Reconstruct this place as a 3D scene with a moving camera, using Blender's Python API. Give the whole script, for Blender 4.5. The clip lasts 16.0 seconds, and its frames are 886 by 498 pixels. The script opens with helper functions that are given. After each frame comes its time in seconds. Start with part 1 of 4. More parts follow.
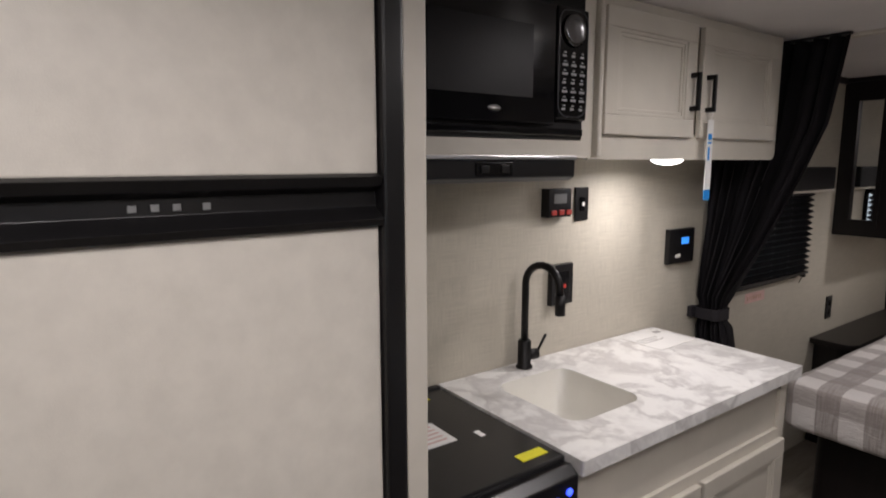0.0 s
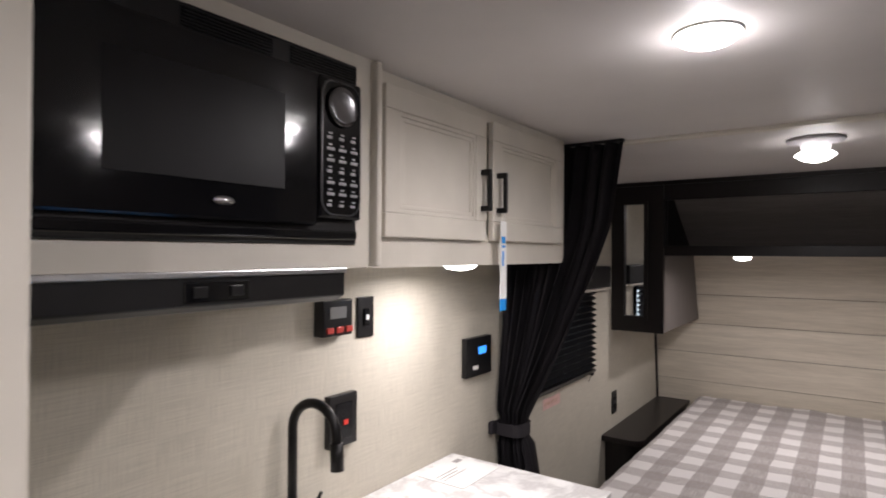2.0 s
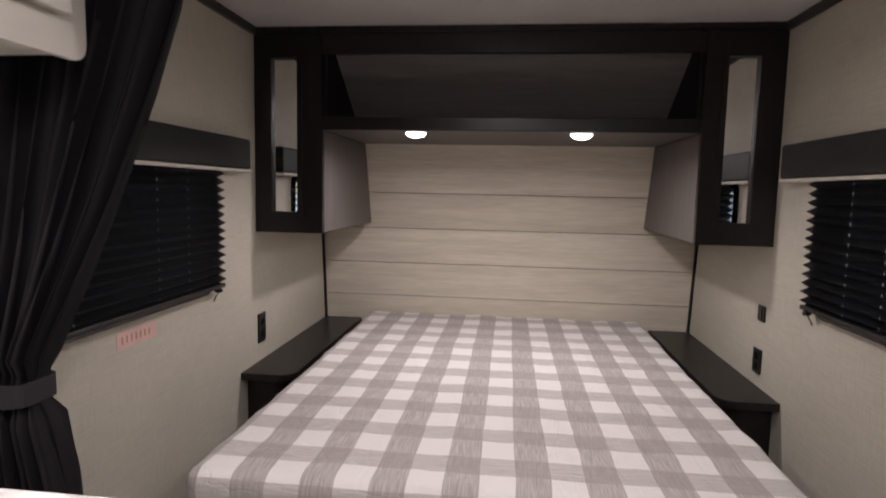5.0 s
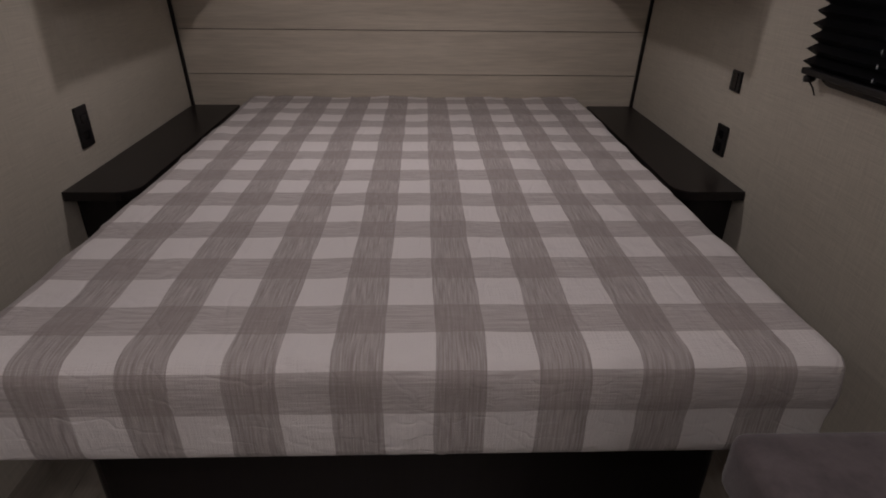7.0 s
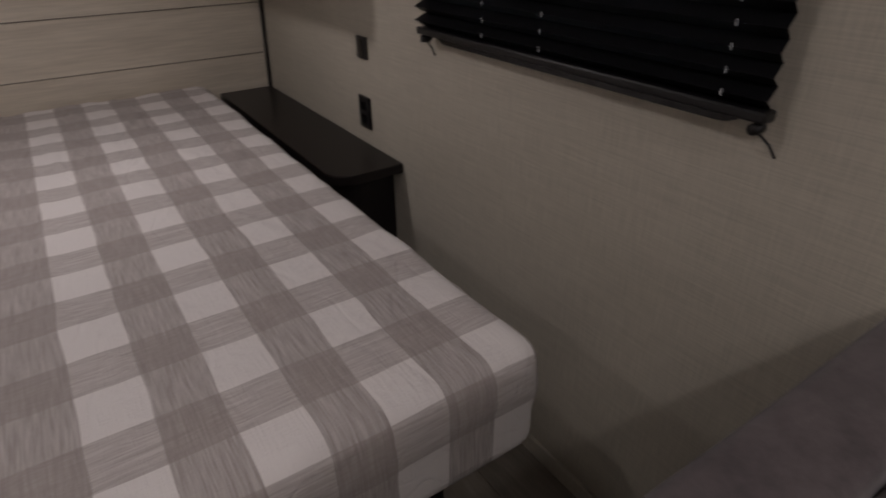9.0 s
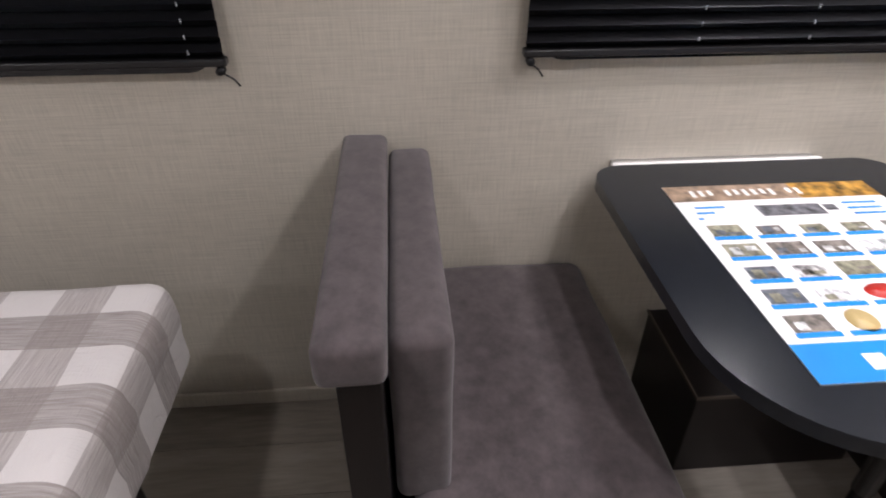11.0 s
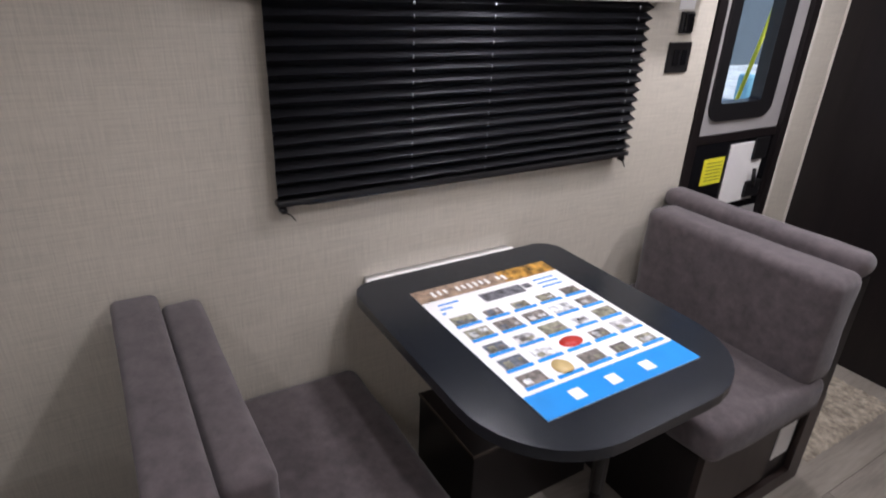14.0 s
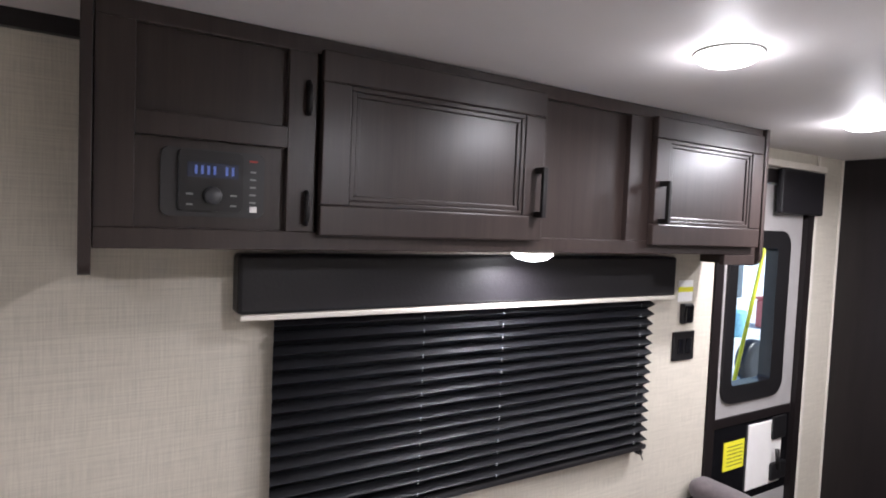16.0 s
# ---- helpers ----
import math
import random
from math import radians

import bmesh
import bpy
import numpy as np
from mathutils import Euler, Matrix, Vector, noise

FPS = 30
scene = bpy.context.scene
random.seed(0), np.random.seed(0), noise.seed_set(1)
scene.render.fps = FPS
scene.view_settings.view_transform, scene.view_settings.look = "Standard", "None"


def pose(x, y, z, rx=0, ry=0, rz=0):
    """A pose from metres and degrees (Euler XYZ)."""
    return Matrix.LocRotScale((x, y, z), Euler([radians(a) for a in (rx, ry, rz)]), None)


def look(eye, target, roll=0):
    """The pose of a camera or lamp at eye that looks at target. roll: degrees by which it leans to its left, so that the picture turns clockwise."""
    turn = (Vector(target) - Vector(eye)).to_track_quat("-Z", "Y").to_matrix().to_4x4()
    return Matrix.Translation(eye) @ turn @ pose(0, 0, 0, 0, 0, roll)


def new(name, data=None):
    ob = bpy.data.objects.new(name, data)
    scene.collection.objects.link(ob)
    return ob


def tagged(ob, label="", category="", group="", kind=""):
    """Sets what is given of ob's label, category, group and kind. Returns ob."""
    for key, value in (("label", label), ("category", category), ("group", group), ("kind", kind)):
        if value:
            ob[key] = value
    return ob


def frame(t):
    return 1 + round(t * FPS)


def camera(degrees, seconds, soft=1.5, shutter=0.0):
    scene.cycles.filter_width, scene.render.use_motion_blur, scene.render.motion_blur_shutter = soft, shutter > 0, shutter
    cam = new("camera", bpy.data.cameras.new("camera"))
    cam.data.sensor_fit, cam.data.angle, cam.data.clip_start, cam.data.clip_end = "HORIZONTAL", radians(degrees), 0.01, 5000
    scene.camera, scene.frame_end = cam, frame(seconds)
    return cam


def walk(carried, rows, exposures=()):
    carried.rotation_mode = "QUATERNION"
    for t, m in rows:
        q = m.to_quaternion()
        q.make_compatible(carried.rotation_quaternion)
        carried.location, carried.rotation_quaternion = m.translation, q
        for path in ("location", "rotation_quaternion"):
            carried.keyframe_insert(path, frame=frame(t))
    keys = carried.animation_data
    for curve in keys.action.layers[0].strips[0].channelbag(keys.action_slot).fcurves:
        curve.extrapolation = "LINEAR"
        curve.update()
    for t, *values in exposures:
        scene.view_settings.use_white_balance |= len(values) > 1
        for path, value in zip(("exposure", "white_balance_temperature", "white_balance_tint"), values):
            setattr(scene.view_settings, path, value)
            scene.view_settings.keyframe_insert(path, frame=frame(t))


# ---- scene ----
cam = camera(74.5, 16.0, soft=1.8, shutter=0.25)

PATH = [
    (0, (1.333, -4.485, 1.544), (-0.278, -3.336, 1.251), -0.1),
    (0.5, (1.283, -4.444, 1.586), (-0.337, -3.278, 1.454), -0.5),
    (1, (1.215, -4.382, 1.617), (-0.325, -3.107, 1.571), -0.0),
    (1.5, (1.167, -4.306, 1.609), (-0.195, -2.842, 1.594), 0.4),
    (2, (1.117, -4.166, 1.585), (-0.037, -2.532, 1.598), 0.3),
    (2.5, (1.082, -4.034, 1.582), (0.137, -2.272, 1.603), 0.5),
    (3, (1.024, -3.893, 1.558), (0.315, -2.023, 1.578), 0.8),
    (3.5, (0.965, -3.77, 1.533), (0.53, -1.818, 1.558), 1.0),
    (4, (0.968, -3.595, 1.473), (0.7, -1.613, 1.504), 1.0),
    (4.5, (1.015, -3.387, 1.413), (0.776, -1.402, 1.373), 1.1),
    (5, (1.038, -3.246, 1.343), (0.818, -1.269, 1.143), 1.2),
    (5.2, (1.033, -3.194, 1.313), (0.831, -1.226, 1.025), 1.2),
    (7.3, (1.06, -2.632, 1.237), (1.142, -0.866, 0.299), 0.8),
    (7.5, (1.063, -2.579, 1.233), (1.15, -0.816, 0.292), 0.8),
    (8, (1.091, -2.476, 1.272), (1.297, -0.741, 0.297), 0.4),
    (8.5, (1.173, -2.457, 1.253), (1.744, -0.814, 0.266), 0.3),
    (9, (1.255, -2.461, 1.22), (2.219, -1.009, 0.219), -0.8),
    (9.3, (1.252, -2.485, 1.218), (2.446, -1.227, 0.214), -0.8),
    (9.5, (1.212, -2.49, 1.232), (2.513, -1.386, 0.214), -1.1),
    (9.7, (1.165, -2.491, 1.252), (2.599, -1.565, 0.214), -1.5),
    (10, (1.1, -2.492, 1.302), (2.635, -1.834, 0.203), -2.2),
    (10.2, (1.05, -2.484, 1.335), (2.629, -2.016, 0.204), -2.2),
    (12.3, (0.622, -2.358, 1.312), (2.226, -3.039, 0.332), 2.0),
    (12.5, (0.618, -2.362, 1.314), (2.189, -3.113, 0.337), 1.9),
    (13, (0.64, -2.352, 1.338), (2.139, -3.244, 0.355), 2.2),
    (13.5, (0.69, -2.341, 1.4), (2.169, -3.275, 0.43), 2.5),
    (14, (0.721, -2.333, 1.476), (2.264, -3.297, 0.647), 2.4),
    (14.5, (0.738, -2.327, 1.526), (2.368, -3.321, 0.93), 2.0),
    (15, (0.751, -2.333, 1.582), (2.433, -3.34, 1.187), 2.0),
    (15.5, (0.787, -2.34, 1.631), (2.499, -3.353, 1.418), 2.1),
    (16, (0.827, -2.353, 1.659), (2.532, -3.395, 1.564), 2.4),
]
walk(cam, [(t, look(eye, target, roll)) for t, eye, target, roll in PATH],
     exposures=[(0, -0.72, 6400, 10), (0.6, -0.3, 6400, 10), (1.5, 0.05, 6350, 10), (2.5, -0.4, 6300, 12), (3.5, 0.28, 6300, 12), (4.0, 0.4, 6250, 12), (5.0, 0.0, 6400, 13),
                (6.6, -1.35, 6500, 16), (7.5, -1.45, 6500, 17), (9.0, -1.2, 6500, 14), (10.2, -0.5, 6200, 12), (12.0, 0.5, 6050, 12), (12.6, 0.42, 6000, 12), (13.5, 0.02, 5950, 13),
                (14.5, -0.25, 5900, 13), (15.0, -0.05, 5900, 12), (16.0, 0.55, 5900, 11)])

CEILW, SPOTW = 6.6, 3.2
GX0, GXP, GY0, GYP = 0.562, 0.1702, -1.878, 0.189

# ---- world and lights ----
world = bpy.data.worlds.new("world")
scene.world = world
world.use_nodes = True
wn = world.node_tree
sky = wn.nodes.new("ShaderNodeTexSky")
sky.sky_type = "NISHITA"
sky.sun_disc = False
sky.sun_elevation = radians(46)
sky.sun_rotation = radians(243)
wn.nodes["Background"].inputs["Strength"].default_value = 0.15
wn.links.new(sky.outputs[0], wn.nodes["Background"].inputs["Color"])

sun = new("sun", bpy.data.lights.new("sun", "SUN"))
sun.data.energy = 5.0
sun.data.angle = radians(8)
sun.data.color = (1.0, 0.96, 0.9)
sun.matrix_world = look((-6, -3, 7), (0, 0, 0))

LED = (1.0, 0.925, 0.915)
CEIL = 1.975


def led(name, x, y, z, watts, size=0.07, spread=170):
    lamp = new(name, bpy.data.lights.new(name, "AREA"))
    lamp.data.shape = "DISK"
    lamp.data.size = size
    lamp.data.energy = watts
    lamp.data.color = LED
    lamp.data.spread = radians(spread)
    lamp.location = (x, y, z)
    return lamp


def bulb(name, x, y, z, watts):
    """A lit dome lens sends light sideways too, so these are small round sources."""
    lamp = new(name, bpy.data.lights.new(name, "POINT"))
    lamp.data.energy = watts
    lamp.data.color = LED
    lamp.data.shadow_soft_size = 0.022
    lamp.location = (x, y, z)
    return lamp


# (1.22, -4.58) is an unseen lamp, added to brighten the fridge's upper door
for lx, ly, drop, share in ((0.905, -3.06, 0.036, 1.1), (1.46, -3.31, 0.036, 0.7), (1.60, -4.16, 0.036, 1.3), (1.22, -4.58, 0.036, 1.5), (1.01, -1.85, 0.086, 0.6)):
    led("ceiling_led", lx, ly, CEIL - drop, CEILW * share)
    bulb("ceiling_led_side", lx, ly, CEIL - drop - 0.03, CEILW * share * (0.15 if drop < 0.05 else 0.05))
led("cabinet_led", 0.21, -2.815, 1.531, SPOTW * 1.15, 0.06)
led("cabinet_led", 1.885, -3.245, 1.563, SPOTW, 0.06)
led("reading_led", 0.655, -0.885, 1.541, SPOTW * 1.3, 0.05)
led("reading_led", 1.312, -0.885, 1.541, SPOTW * 1.3, 0.05)


# ---- materials ----
def nodes_of(name):
    m = bpy.data.materials.new(name)
    m.use_nodes = True
    nt = m.node_tree
    return m, nt, nt.nodes["Principled BSDF"]


def rgb(c):
    return (c[0], c[1], c[2], 1.0)


def ramp(nt, fac, a, b, lo=0.3, hi=0.7):
    r = nt.nodes.new("ShaderNodeValToRGB")
    r.color_ramp.elements[0].position = lo
    r.color_ramp.elements[1].position = hi
    r.color_ramp.elements[0].color = rgb(a)
    r.color_ramp.elements[1].color = rgb(b)
    nt.links.new(fac, r.inputs[0])
    return r.outputs[0]


def coords(nt, scale):
    tc = nt.nodes.new("ShaderNodeTexCoord")
    mp = nt.nodes.new("ShaderNodeMapping")
    mp.inputs["Scale"].default_value = scale
    nt.links.new(tc.outputs["Object"], mp.inputs[0])
    return mp.outputs[0]


def noise_of(nt, vec, scale, detail=4.0, rough=0.55):
    n = nt.nodes.new("ShaderNodeTexNoise")
    n.inputs["Scale"].default_value = scale
    n.inputs["Detail"].default_value = detail
    n.inputs["Roughness"].default_value = rough
    nt.links.new(vec, n.inputs["Vector"])
    return n.outputs["Fac"]


def mix(nt, fac, a, b, mode="MIX"):
    m = nt.nodes.new("ShaderNodeMix")
    m.data_type = "RGBA"
    m.blend_type = mode
    for sock, v in ((m.inputs["Factor"], fac), (m.inputs[6], a), (m.inputs[7], b)):
        if hasattr(v, "is_linked"):
            nt.links.new(v, sock)
        else:
            sock.default_value = v if isinstance(v, float) else rgb(v)
    return m.outputs[2]


def maths(nt, op, a, b=0.0):
    m = nt.nodes.new("ShaderNodeMath")
    m.operation = op
    for sock, v in zip(m.inputs, (a, b)):
        if hasattr(v, "is_linked"):
            nt.links.new(v, sock)
        else:
            sock.default_value = v
    return m.outputs[0]


def bump(nt, bsdf, height, strength=0.2, distance=0.002):
    b = nt.nodes.new("ShaderNodeBump")
    b.inputs["Strength"].default_value = strength
    b.inputs["Distance"].default_value = distance
    nt.links.new(height, b.inputs["Height"])
    nt.links.new(b.outputs[0], bsdf.inputs["Normal"])


def plain(name, c, rough=0.5, metal=0.0, vary=0.12, scale=12.0, grain=0.15, coat=0.0, spec=0.5):
    m, nt, bs = nodes_of(name)
    bs.inputs["Specular IOR Level"].default_value = spec
    v = coords(nt, (1, 1, 1))
    f = noise_of(nt, v, scale)
    lo = tuple(k * (1 - vary) for k in c)
    hi = tuple(min(1, k * (1 + vary)) for k in c)
    nt.links.new(ramp(nt, f, lo, hi), bs.inputs["Base Color"])
    fine = noise_of(nt, v, scale * 18)
    r = nt.nodes.new("ShaderNodeMapRange")
    r.inputs[3].default_value = max(0.02, rough - 0.07)
    r.inputs[4].default_value = min(1.0, rough + 0.07)
    nt.links.new(fine, r.inputs[0])
    nt.links.new(r.outputs[0], bs.inputs["Roughness"])
    bs.inputs["Metallic"].default_value = metal
    bs.inputs["Coat Weight"].default_value = coat
    if grain:
        bump(nt, bs, fine, grain, 0.0008)
    return m


def linen(name, c):
    """Wallpaper with a woven linen print."""
    m, nt, bs = nodes_of(name)
    warp = noise_of(nt, coords(nt, (330, 330, 14)), 1.0, 3)
    weft = noise_of(nt, coords(nt, (9, 9, 400)), 1.0, 3)
    blot = noise_of(nt, coords(nt, (1, 1, 1)), 3.5, 3)
    both = maths(nt, "ADD", maths(nt, "MULTIPLY", warp, 0.5), maths(nt, "MULTIPLY", weft, 0.5))
    a = tuple(k * 0.86 for k in c)
    b = tuple(min(1, k * 1.12) for k in c)
    col = ramp(nt, both, a, b, 0.36, 0.64)
    col = mix(nt, 0.35, col, ramp(nt, blot, (0.82, 0.82, 0.82), (1, 1, 1)), "MULTIPLY")
    nt.links.new(col, bs.inputs["Base Color"])
    bs.inputs["Roughness"].default_value = 0.62
    bump(nt, bs, both, 0.12, 0.0006)
    return m


def wood(name, a, b, along="z", rough=0.42, stretch=14.0, scale=1.0, per_piece=False, grain=0.15, spec=0.5):
    m, nt, bs = nodes_of(name)
    bs.inputs["Specular IOR Level"].default_value = spec
    s = {"x": (1, stretch, stretch), "y": (stretch, 1, stretch), "z": (stretch, stretch, 1)}[along]
    vec = coords(nt, tuple(k * scale for k in s))
    f = noise_of(nt, vec, 2.2, 6, 0.62)
    g = noise_of(nt, coords(nt, tuple(k * scale * 6 for k in s)), 2.0, 3)
    if per_piece:
        oi = nt.nodes.new("ShaderNodeObjectInfo")
        f = maths(nt, "ADD", f, maths(nt, "MULTIPLY", maths(nt, "SUBTRACT", oi.outputs["Random"], 0.5), 0.22))
    col = ramp(nt, f, a, b, 0.3, 0.72)
    col = mix(nt, 0.4, col, ramp(nt, g, tuple(k * 0.7 for k in b), b, 0.35, 0.65))
    nt.links.new(col, bs.inputs["Base Color"])
    bs.inputs["Roughness"].default_value = rough
    bump(nt, bs, g, grain, 0.0006)
    return m


def glow(name, c, strength):
    m, nt, bs = nodes_of(name)
    bs.inputs["Base Color"].default_value = rgb(c)
    bs.inputs["Emission Color"].default_value = rgb(c)
    bs.inputs["Emission Strength"].default_value = strength
    return m


def gingham():
    """Checked cotton: two sets of woven stripes over white, with slubs."""
    m, nt, bs = nodes_of("gingham_cotton")
    tc = nt.nodes.new("ShaderNodeTexCoord")
    sep = nt.nodes.new("ShaderNodeSeparateXYZ")
    nt.links.new(tc.outputs["Object"], sep.inputs[0])
    wob = noise_of(nt, coords(nt, (3, 3, 3)), 1.2, 2)
    wob = maths(nt, "MULTIPLY", maths(nt, "SUBTRACT", wob, 0.5), 0.02)

    def stripe(axis, start, period, share):
        v = maths(nt, "ADD", sep.outputs[axis], wob)
        v = maths(nt, "FRACT", maths(nt, "DIVIDE", maths(nt, "SUBTRACT", v, start), period))
        return maths(nt, "LESS_THAN", v, share)

    sx = stripe(0, GX0, GXP, 0.5)
    drop = maths(nt, "MULTIPLY", maths(nt, "SUBTRACT", sep.outputs[2], 0.652), 1.0)
    yy = maths(nt, "ADD", sep.outputs[1], drop)
    yy = maths(nt, "ADD", yy, wob)
    sy = maths(nt, "FRACT", maths(nt, "DIVIDE", maths(nt, "SUBTRACT", yy, GY0), GYP))
    sy = maths(nt, "LESS_THAN", sy, 0.47)
    def threads(scale):
        n = noise_of(nt, coords(nt, scale), 1.0, 4)
        c = nt.nodes.new("ShaderNodeClamp")
        nt.links.new(maths(nt, "ADD", maths(nt, "MULTIPLY", maths(nt, "SUBTRACT", n, 0.5), 2.6), 0.5), c.inputs[0])
        return c.outputs[0]

    slubx = threads((330, 14, 14))
    sluby = threads((14, 330, 330))
    white, mid, dark = (0.72, 0.685, 0.66), (0.255, 0.218, 0.200), (0.285, 0.245, 0.226)
    c1 = mix(nt, maths(nt, "MULTIPLY", sx, maths(nt, "ADD", maths(nt, "MULTIPLY", slubx, 0.45), 0.46)), white, mid)
    c2 = mix(nt, maths(nt, "MULTIPLY", sy, maths(nt, "ADD", maths(nt, "MULTIPLY", sluby, 0.42), 0.36)), c1, dark)
    nt.links.new(c2, bs.inputs["Base Color"])
    bs.inputs["Roughness"].default_value = 0.9
    bs.inputs["Sheen Weight"].default_value = 0.15
    weave = maths(nt, "ADD", slubx, sluby)
    soft = noise_of(nt, coords(nt, (1, 1, 1)), 9.0, 3)
    fold = maths(nt, "ABSOLUTE", maths(nt, "SUBTRACT", noise_of(nt, coords(nt, (1.0, 0.45, 1.6)), 8.0, 2), 0.5))
    fold = maths(nt, "MINIMUM", maths(nt, "MULTIPLY", fold, 14.0), 0.5)
    pucker = noise_of(nt, coords(nt, (1, 1, 1)), 45.0, 3)
    height = maths(nt, "ADD", maths(nt, "MULTIPLY", weave, 0.06), maths(nt, "MULTIPLY", soft, 0.9))
    height = maths(nt, "ADD", height, maths(nt, "MULTIPLY", fold, 0.28))
    height = maths(nt, "ADD", height, maths(nt, "MULTIPLY", pucker, 0.14))
    bump(nt, bs, height, 0.75, 0.012)
    return m


def marble():
    m, nt, bs = nodes_of("marble_laminate")
    v = coords(nt, (1, 1, 1))
    warp = nt.nodes.new("ShaderNodeTexNoise")
    warp.inputs["Scale"].default_value = 3.5
    warp.inputs["Detail"].default_value = 5
    nt.links.new(v, warp.inputs["Vector"])
    add = nt.nodes.new("ShaderNodeVectorMath")
    add.operation = "MULTIPLY_ADD"
    nt.links.new(warp.outputs["Color"], add.inputs[0])
    add.inputs[1].default_value = (0.35, 0.35, 0.35)
    nt.links.new(v, add.inputs[2])
    veins = maths(nt, "ABSOLUTE", maths(nt, "SUBTRACT", noise_of(nt, add.outputs[0], 5.0, 6), 0.5))
    col = ramp(nt, veins, (0.42, 0.40, 0.39), (0.80, 0.79, 0.77), 0.0, 0.07)
    blot = noise_of(nt, add.outputs[0], 6.0, 6, 0.7)
    col = mix(nt, ramp(nt, blot, (0, 0, 0), (0.9, 0.9, 0.9), 0.5, 0.68), col, (0.50, 0.48, 0.47))
    base = mix(nt, 0.72, (0.82, 0.81, 0.79), col)
    nt.links.new(base, bs.inputs["Base Color"])
    bs.inputs["Roughness"].default_value = 0.3
    return m


def suede():
    m, nt, bs = nodes_of("taupe_suede")
    v = coords(nt, (1, 1, 1))
    f = noise_of(nt, v, 26.0, 6, 0.7)
    big = noise_of(nt, v, 5.0, 3)
    col = ramp(nt, f, (0.052, 0.041, 0.043), (0.108, 0.087, 0.088), 0.3, 0.7)
    col = mix(nt, 0.4, col, ramp(nt, big, (0.68, 0.68, 0.68), (1, 1, 1)), "MULTIPLY")
    nt.links.new(col, bs.inputs["Base Color"])
    bs.inputs["Roughness"].default_value = 0.88
    bs.inputs["Sheen Weight"].default_value = 0.22
    bs.inputs["Sheen Roughness"].default_value = 0.5
    bump(nt, bs, noise_of(nt, v, 420.0, 2), 0.25, 0.001)
    return m


WALLPAPER = linen("linen_wallpaper", (0.50, 0.462, 0.385))
CEILING = plain("ceiling_panel_white", (0.62, 0.59, 0.575), 0.55, vary=0.04, scale=3)
CREAM = plain("cream_cabinet_paint", (0.60, 0.56, 0.49), 0.42, vary=0.06, scale=6)
FRIDGE = plain("fridge_panel_beige", (0.66, 0.62, 0.55), 0.5, vary=0.05, scale=25, grain=0.3)
ESPRESSO = wood("espresso_wood", (0.005, 0.0038, 0.004), (0.012, 0.009, 0.009), "z", 0.38, spec=0.35)
ESPRESSO_H = wood("espresso_wood_flat", (0.005, 0.0038, 0.004), (0.012, 0.009, 0.009), "y", 0.33, spec=0.35)
UMBER = wood("umber_cabinet_wood", (0.014, 0.0088, 0.0078), (0.036, 0.025, 0.0215), "z", 0.36, 22, spec=0.4)
TAUPE = wood("taupe_panel", (0.075, 0.064, 0.06), (0.115, 0.10, 0.094), "z", 0.5)
# taupe again, made lighter: the ceiling light on the cubby back is in the colour
LIT_TAUPE = wood("lit_taupe_panel", (0.12, 0.107, 0.10), (0.21, 0.19, 0.18), "x", 0.45)
PLANK = wood("whitewashed_plank", (0.44, 0.385, 0.305), (0.67, 0.605, 0.50), "x", 0.55, 16, 0.7, True)
VINYL = wood("grey_vinyl_plank", (0.125, 0.108, 0.088), (0.31, 0.275, 0.23), "y", 0.4, 9, 1.0, True)
BLACK = plain("black_plastic", (0.009, 0.0085, 0.009), 0.32, scale=30, spec=0.4)
GLOSS = plain("black_gloss", (0.005, 0.005, 0.006), 0.09, vary=0.05, grain=0.02, spec=0.4)
MATTE_BLACK = plain("matte_black_metal", (0.012, 0.011, 0.011), 0.4, 0.6, scale=20)
VALANCE = plain("black_leatherette", (0.010, 0.009, 0.0105), 0.42, scale=8, grain=0.6, spec=0.3)
BLIND = plain("black_pleated_fabric", (0.010, 0.010, 0.012), 0.48, scale=15, spec=0.4)
CURTAIN = plain("charcoal_curtain_cloth", (0.013, 0.0105, 0.014), 0.8, scale=18, grain=0.3)
WHITE = plain("white_plastic", (0.72, 0.70, 0.67), 0.4, vary=0.04)
PAPER = plain("white_paper", (0.78, 0.77, 0.75), 0.6, vary=0.04)
YELLOW = plain("yellow_label", (0.75, 0.70, 0.03), 0.5, vary=0.04)
BLUE = plain("blue_print", (0.015, 0.24, 0.66), 0.35, vary=0.08)
RED = plain("red_plastic", (0.5, 0.03, 0.02), 0.4)
PINK = plain("pink_label", (0.62, 0.40, 0.37), 0.6)
GREY = plain("grey_door_skin", (0.30, 0.285, 0.275), 0.5, vary=0.06, scale=8)
# both paled in the colour to stand for the blown-out daylight outside
DULL_RED = plain("overexposed_red_plastic", (0.42, 0.12, 0.12), 0.6)
TEAL = plain("overexposed_teal_plastic", (0.20, 0.42, 0.52), 0.6)
DIM_KEY = plain("dull_grey_key", (0.20, 0.20, 0.20), 0.4)
STEEL = plain("brushed_aluminium", (0.62, 0.62, 0.63), 0.3, 1.0)
SINK = plain("white_acrylic_sink", (0.70, 0.68, 0.62), 0.25, vary=0.03, coat=0.3)
# the blue tint puts some of the ceiling lights' sheen into the black
TABLE = plain("black_table_laminate", (0.010, 0.012, 0.016), 0.25, vary=0.25, scale=60, spec=0.45)
COPPER = plain("brown_tape", (0.35, 0.2, 0.1), 0.5)
GINGHAM = gingham()
MARBLE = marble()
SUEDE = suede()
LENS = glow("lit_led_lens", (1.0, 0.95, 0.90), 14.0)
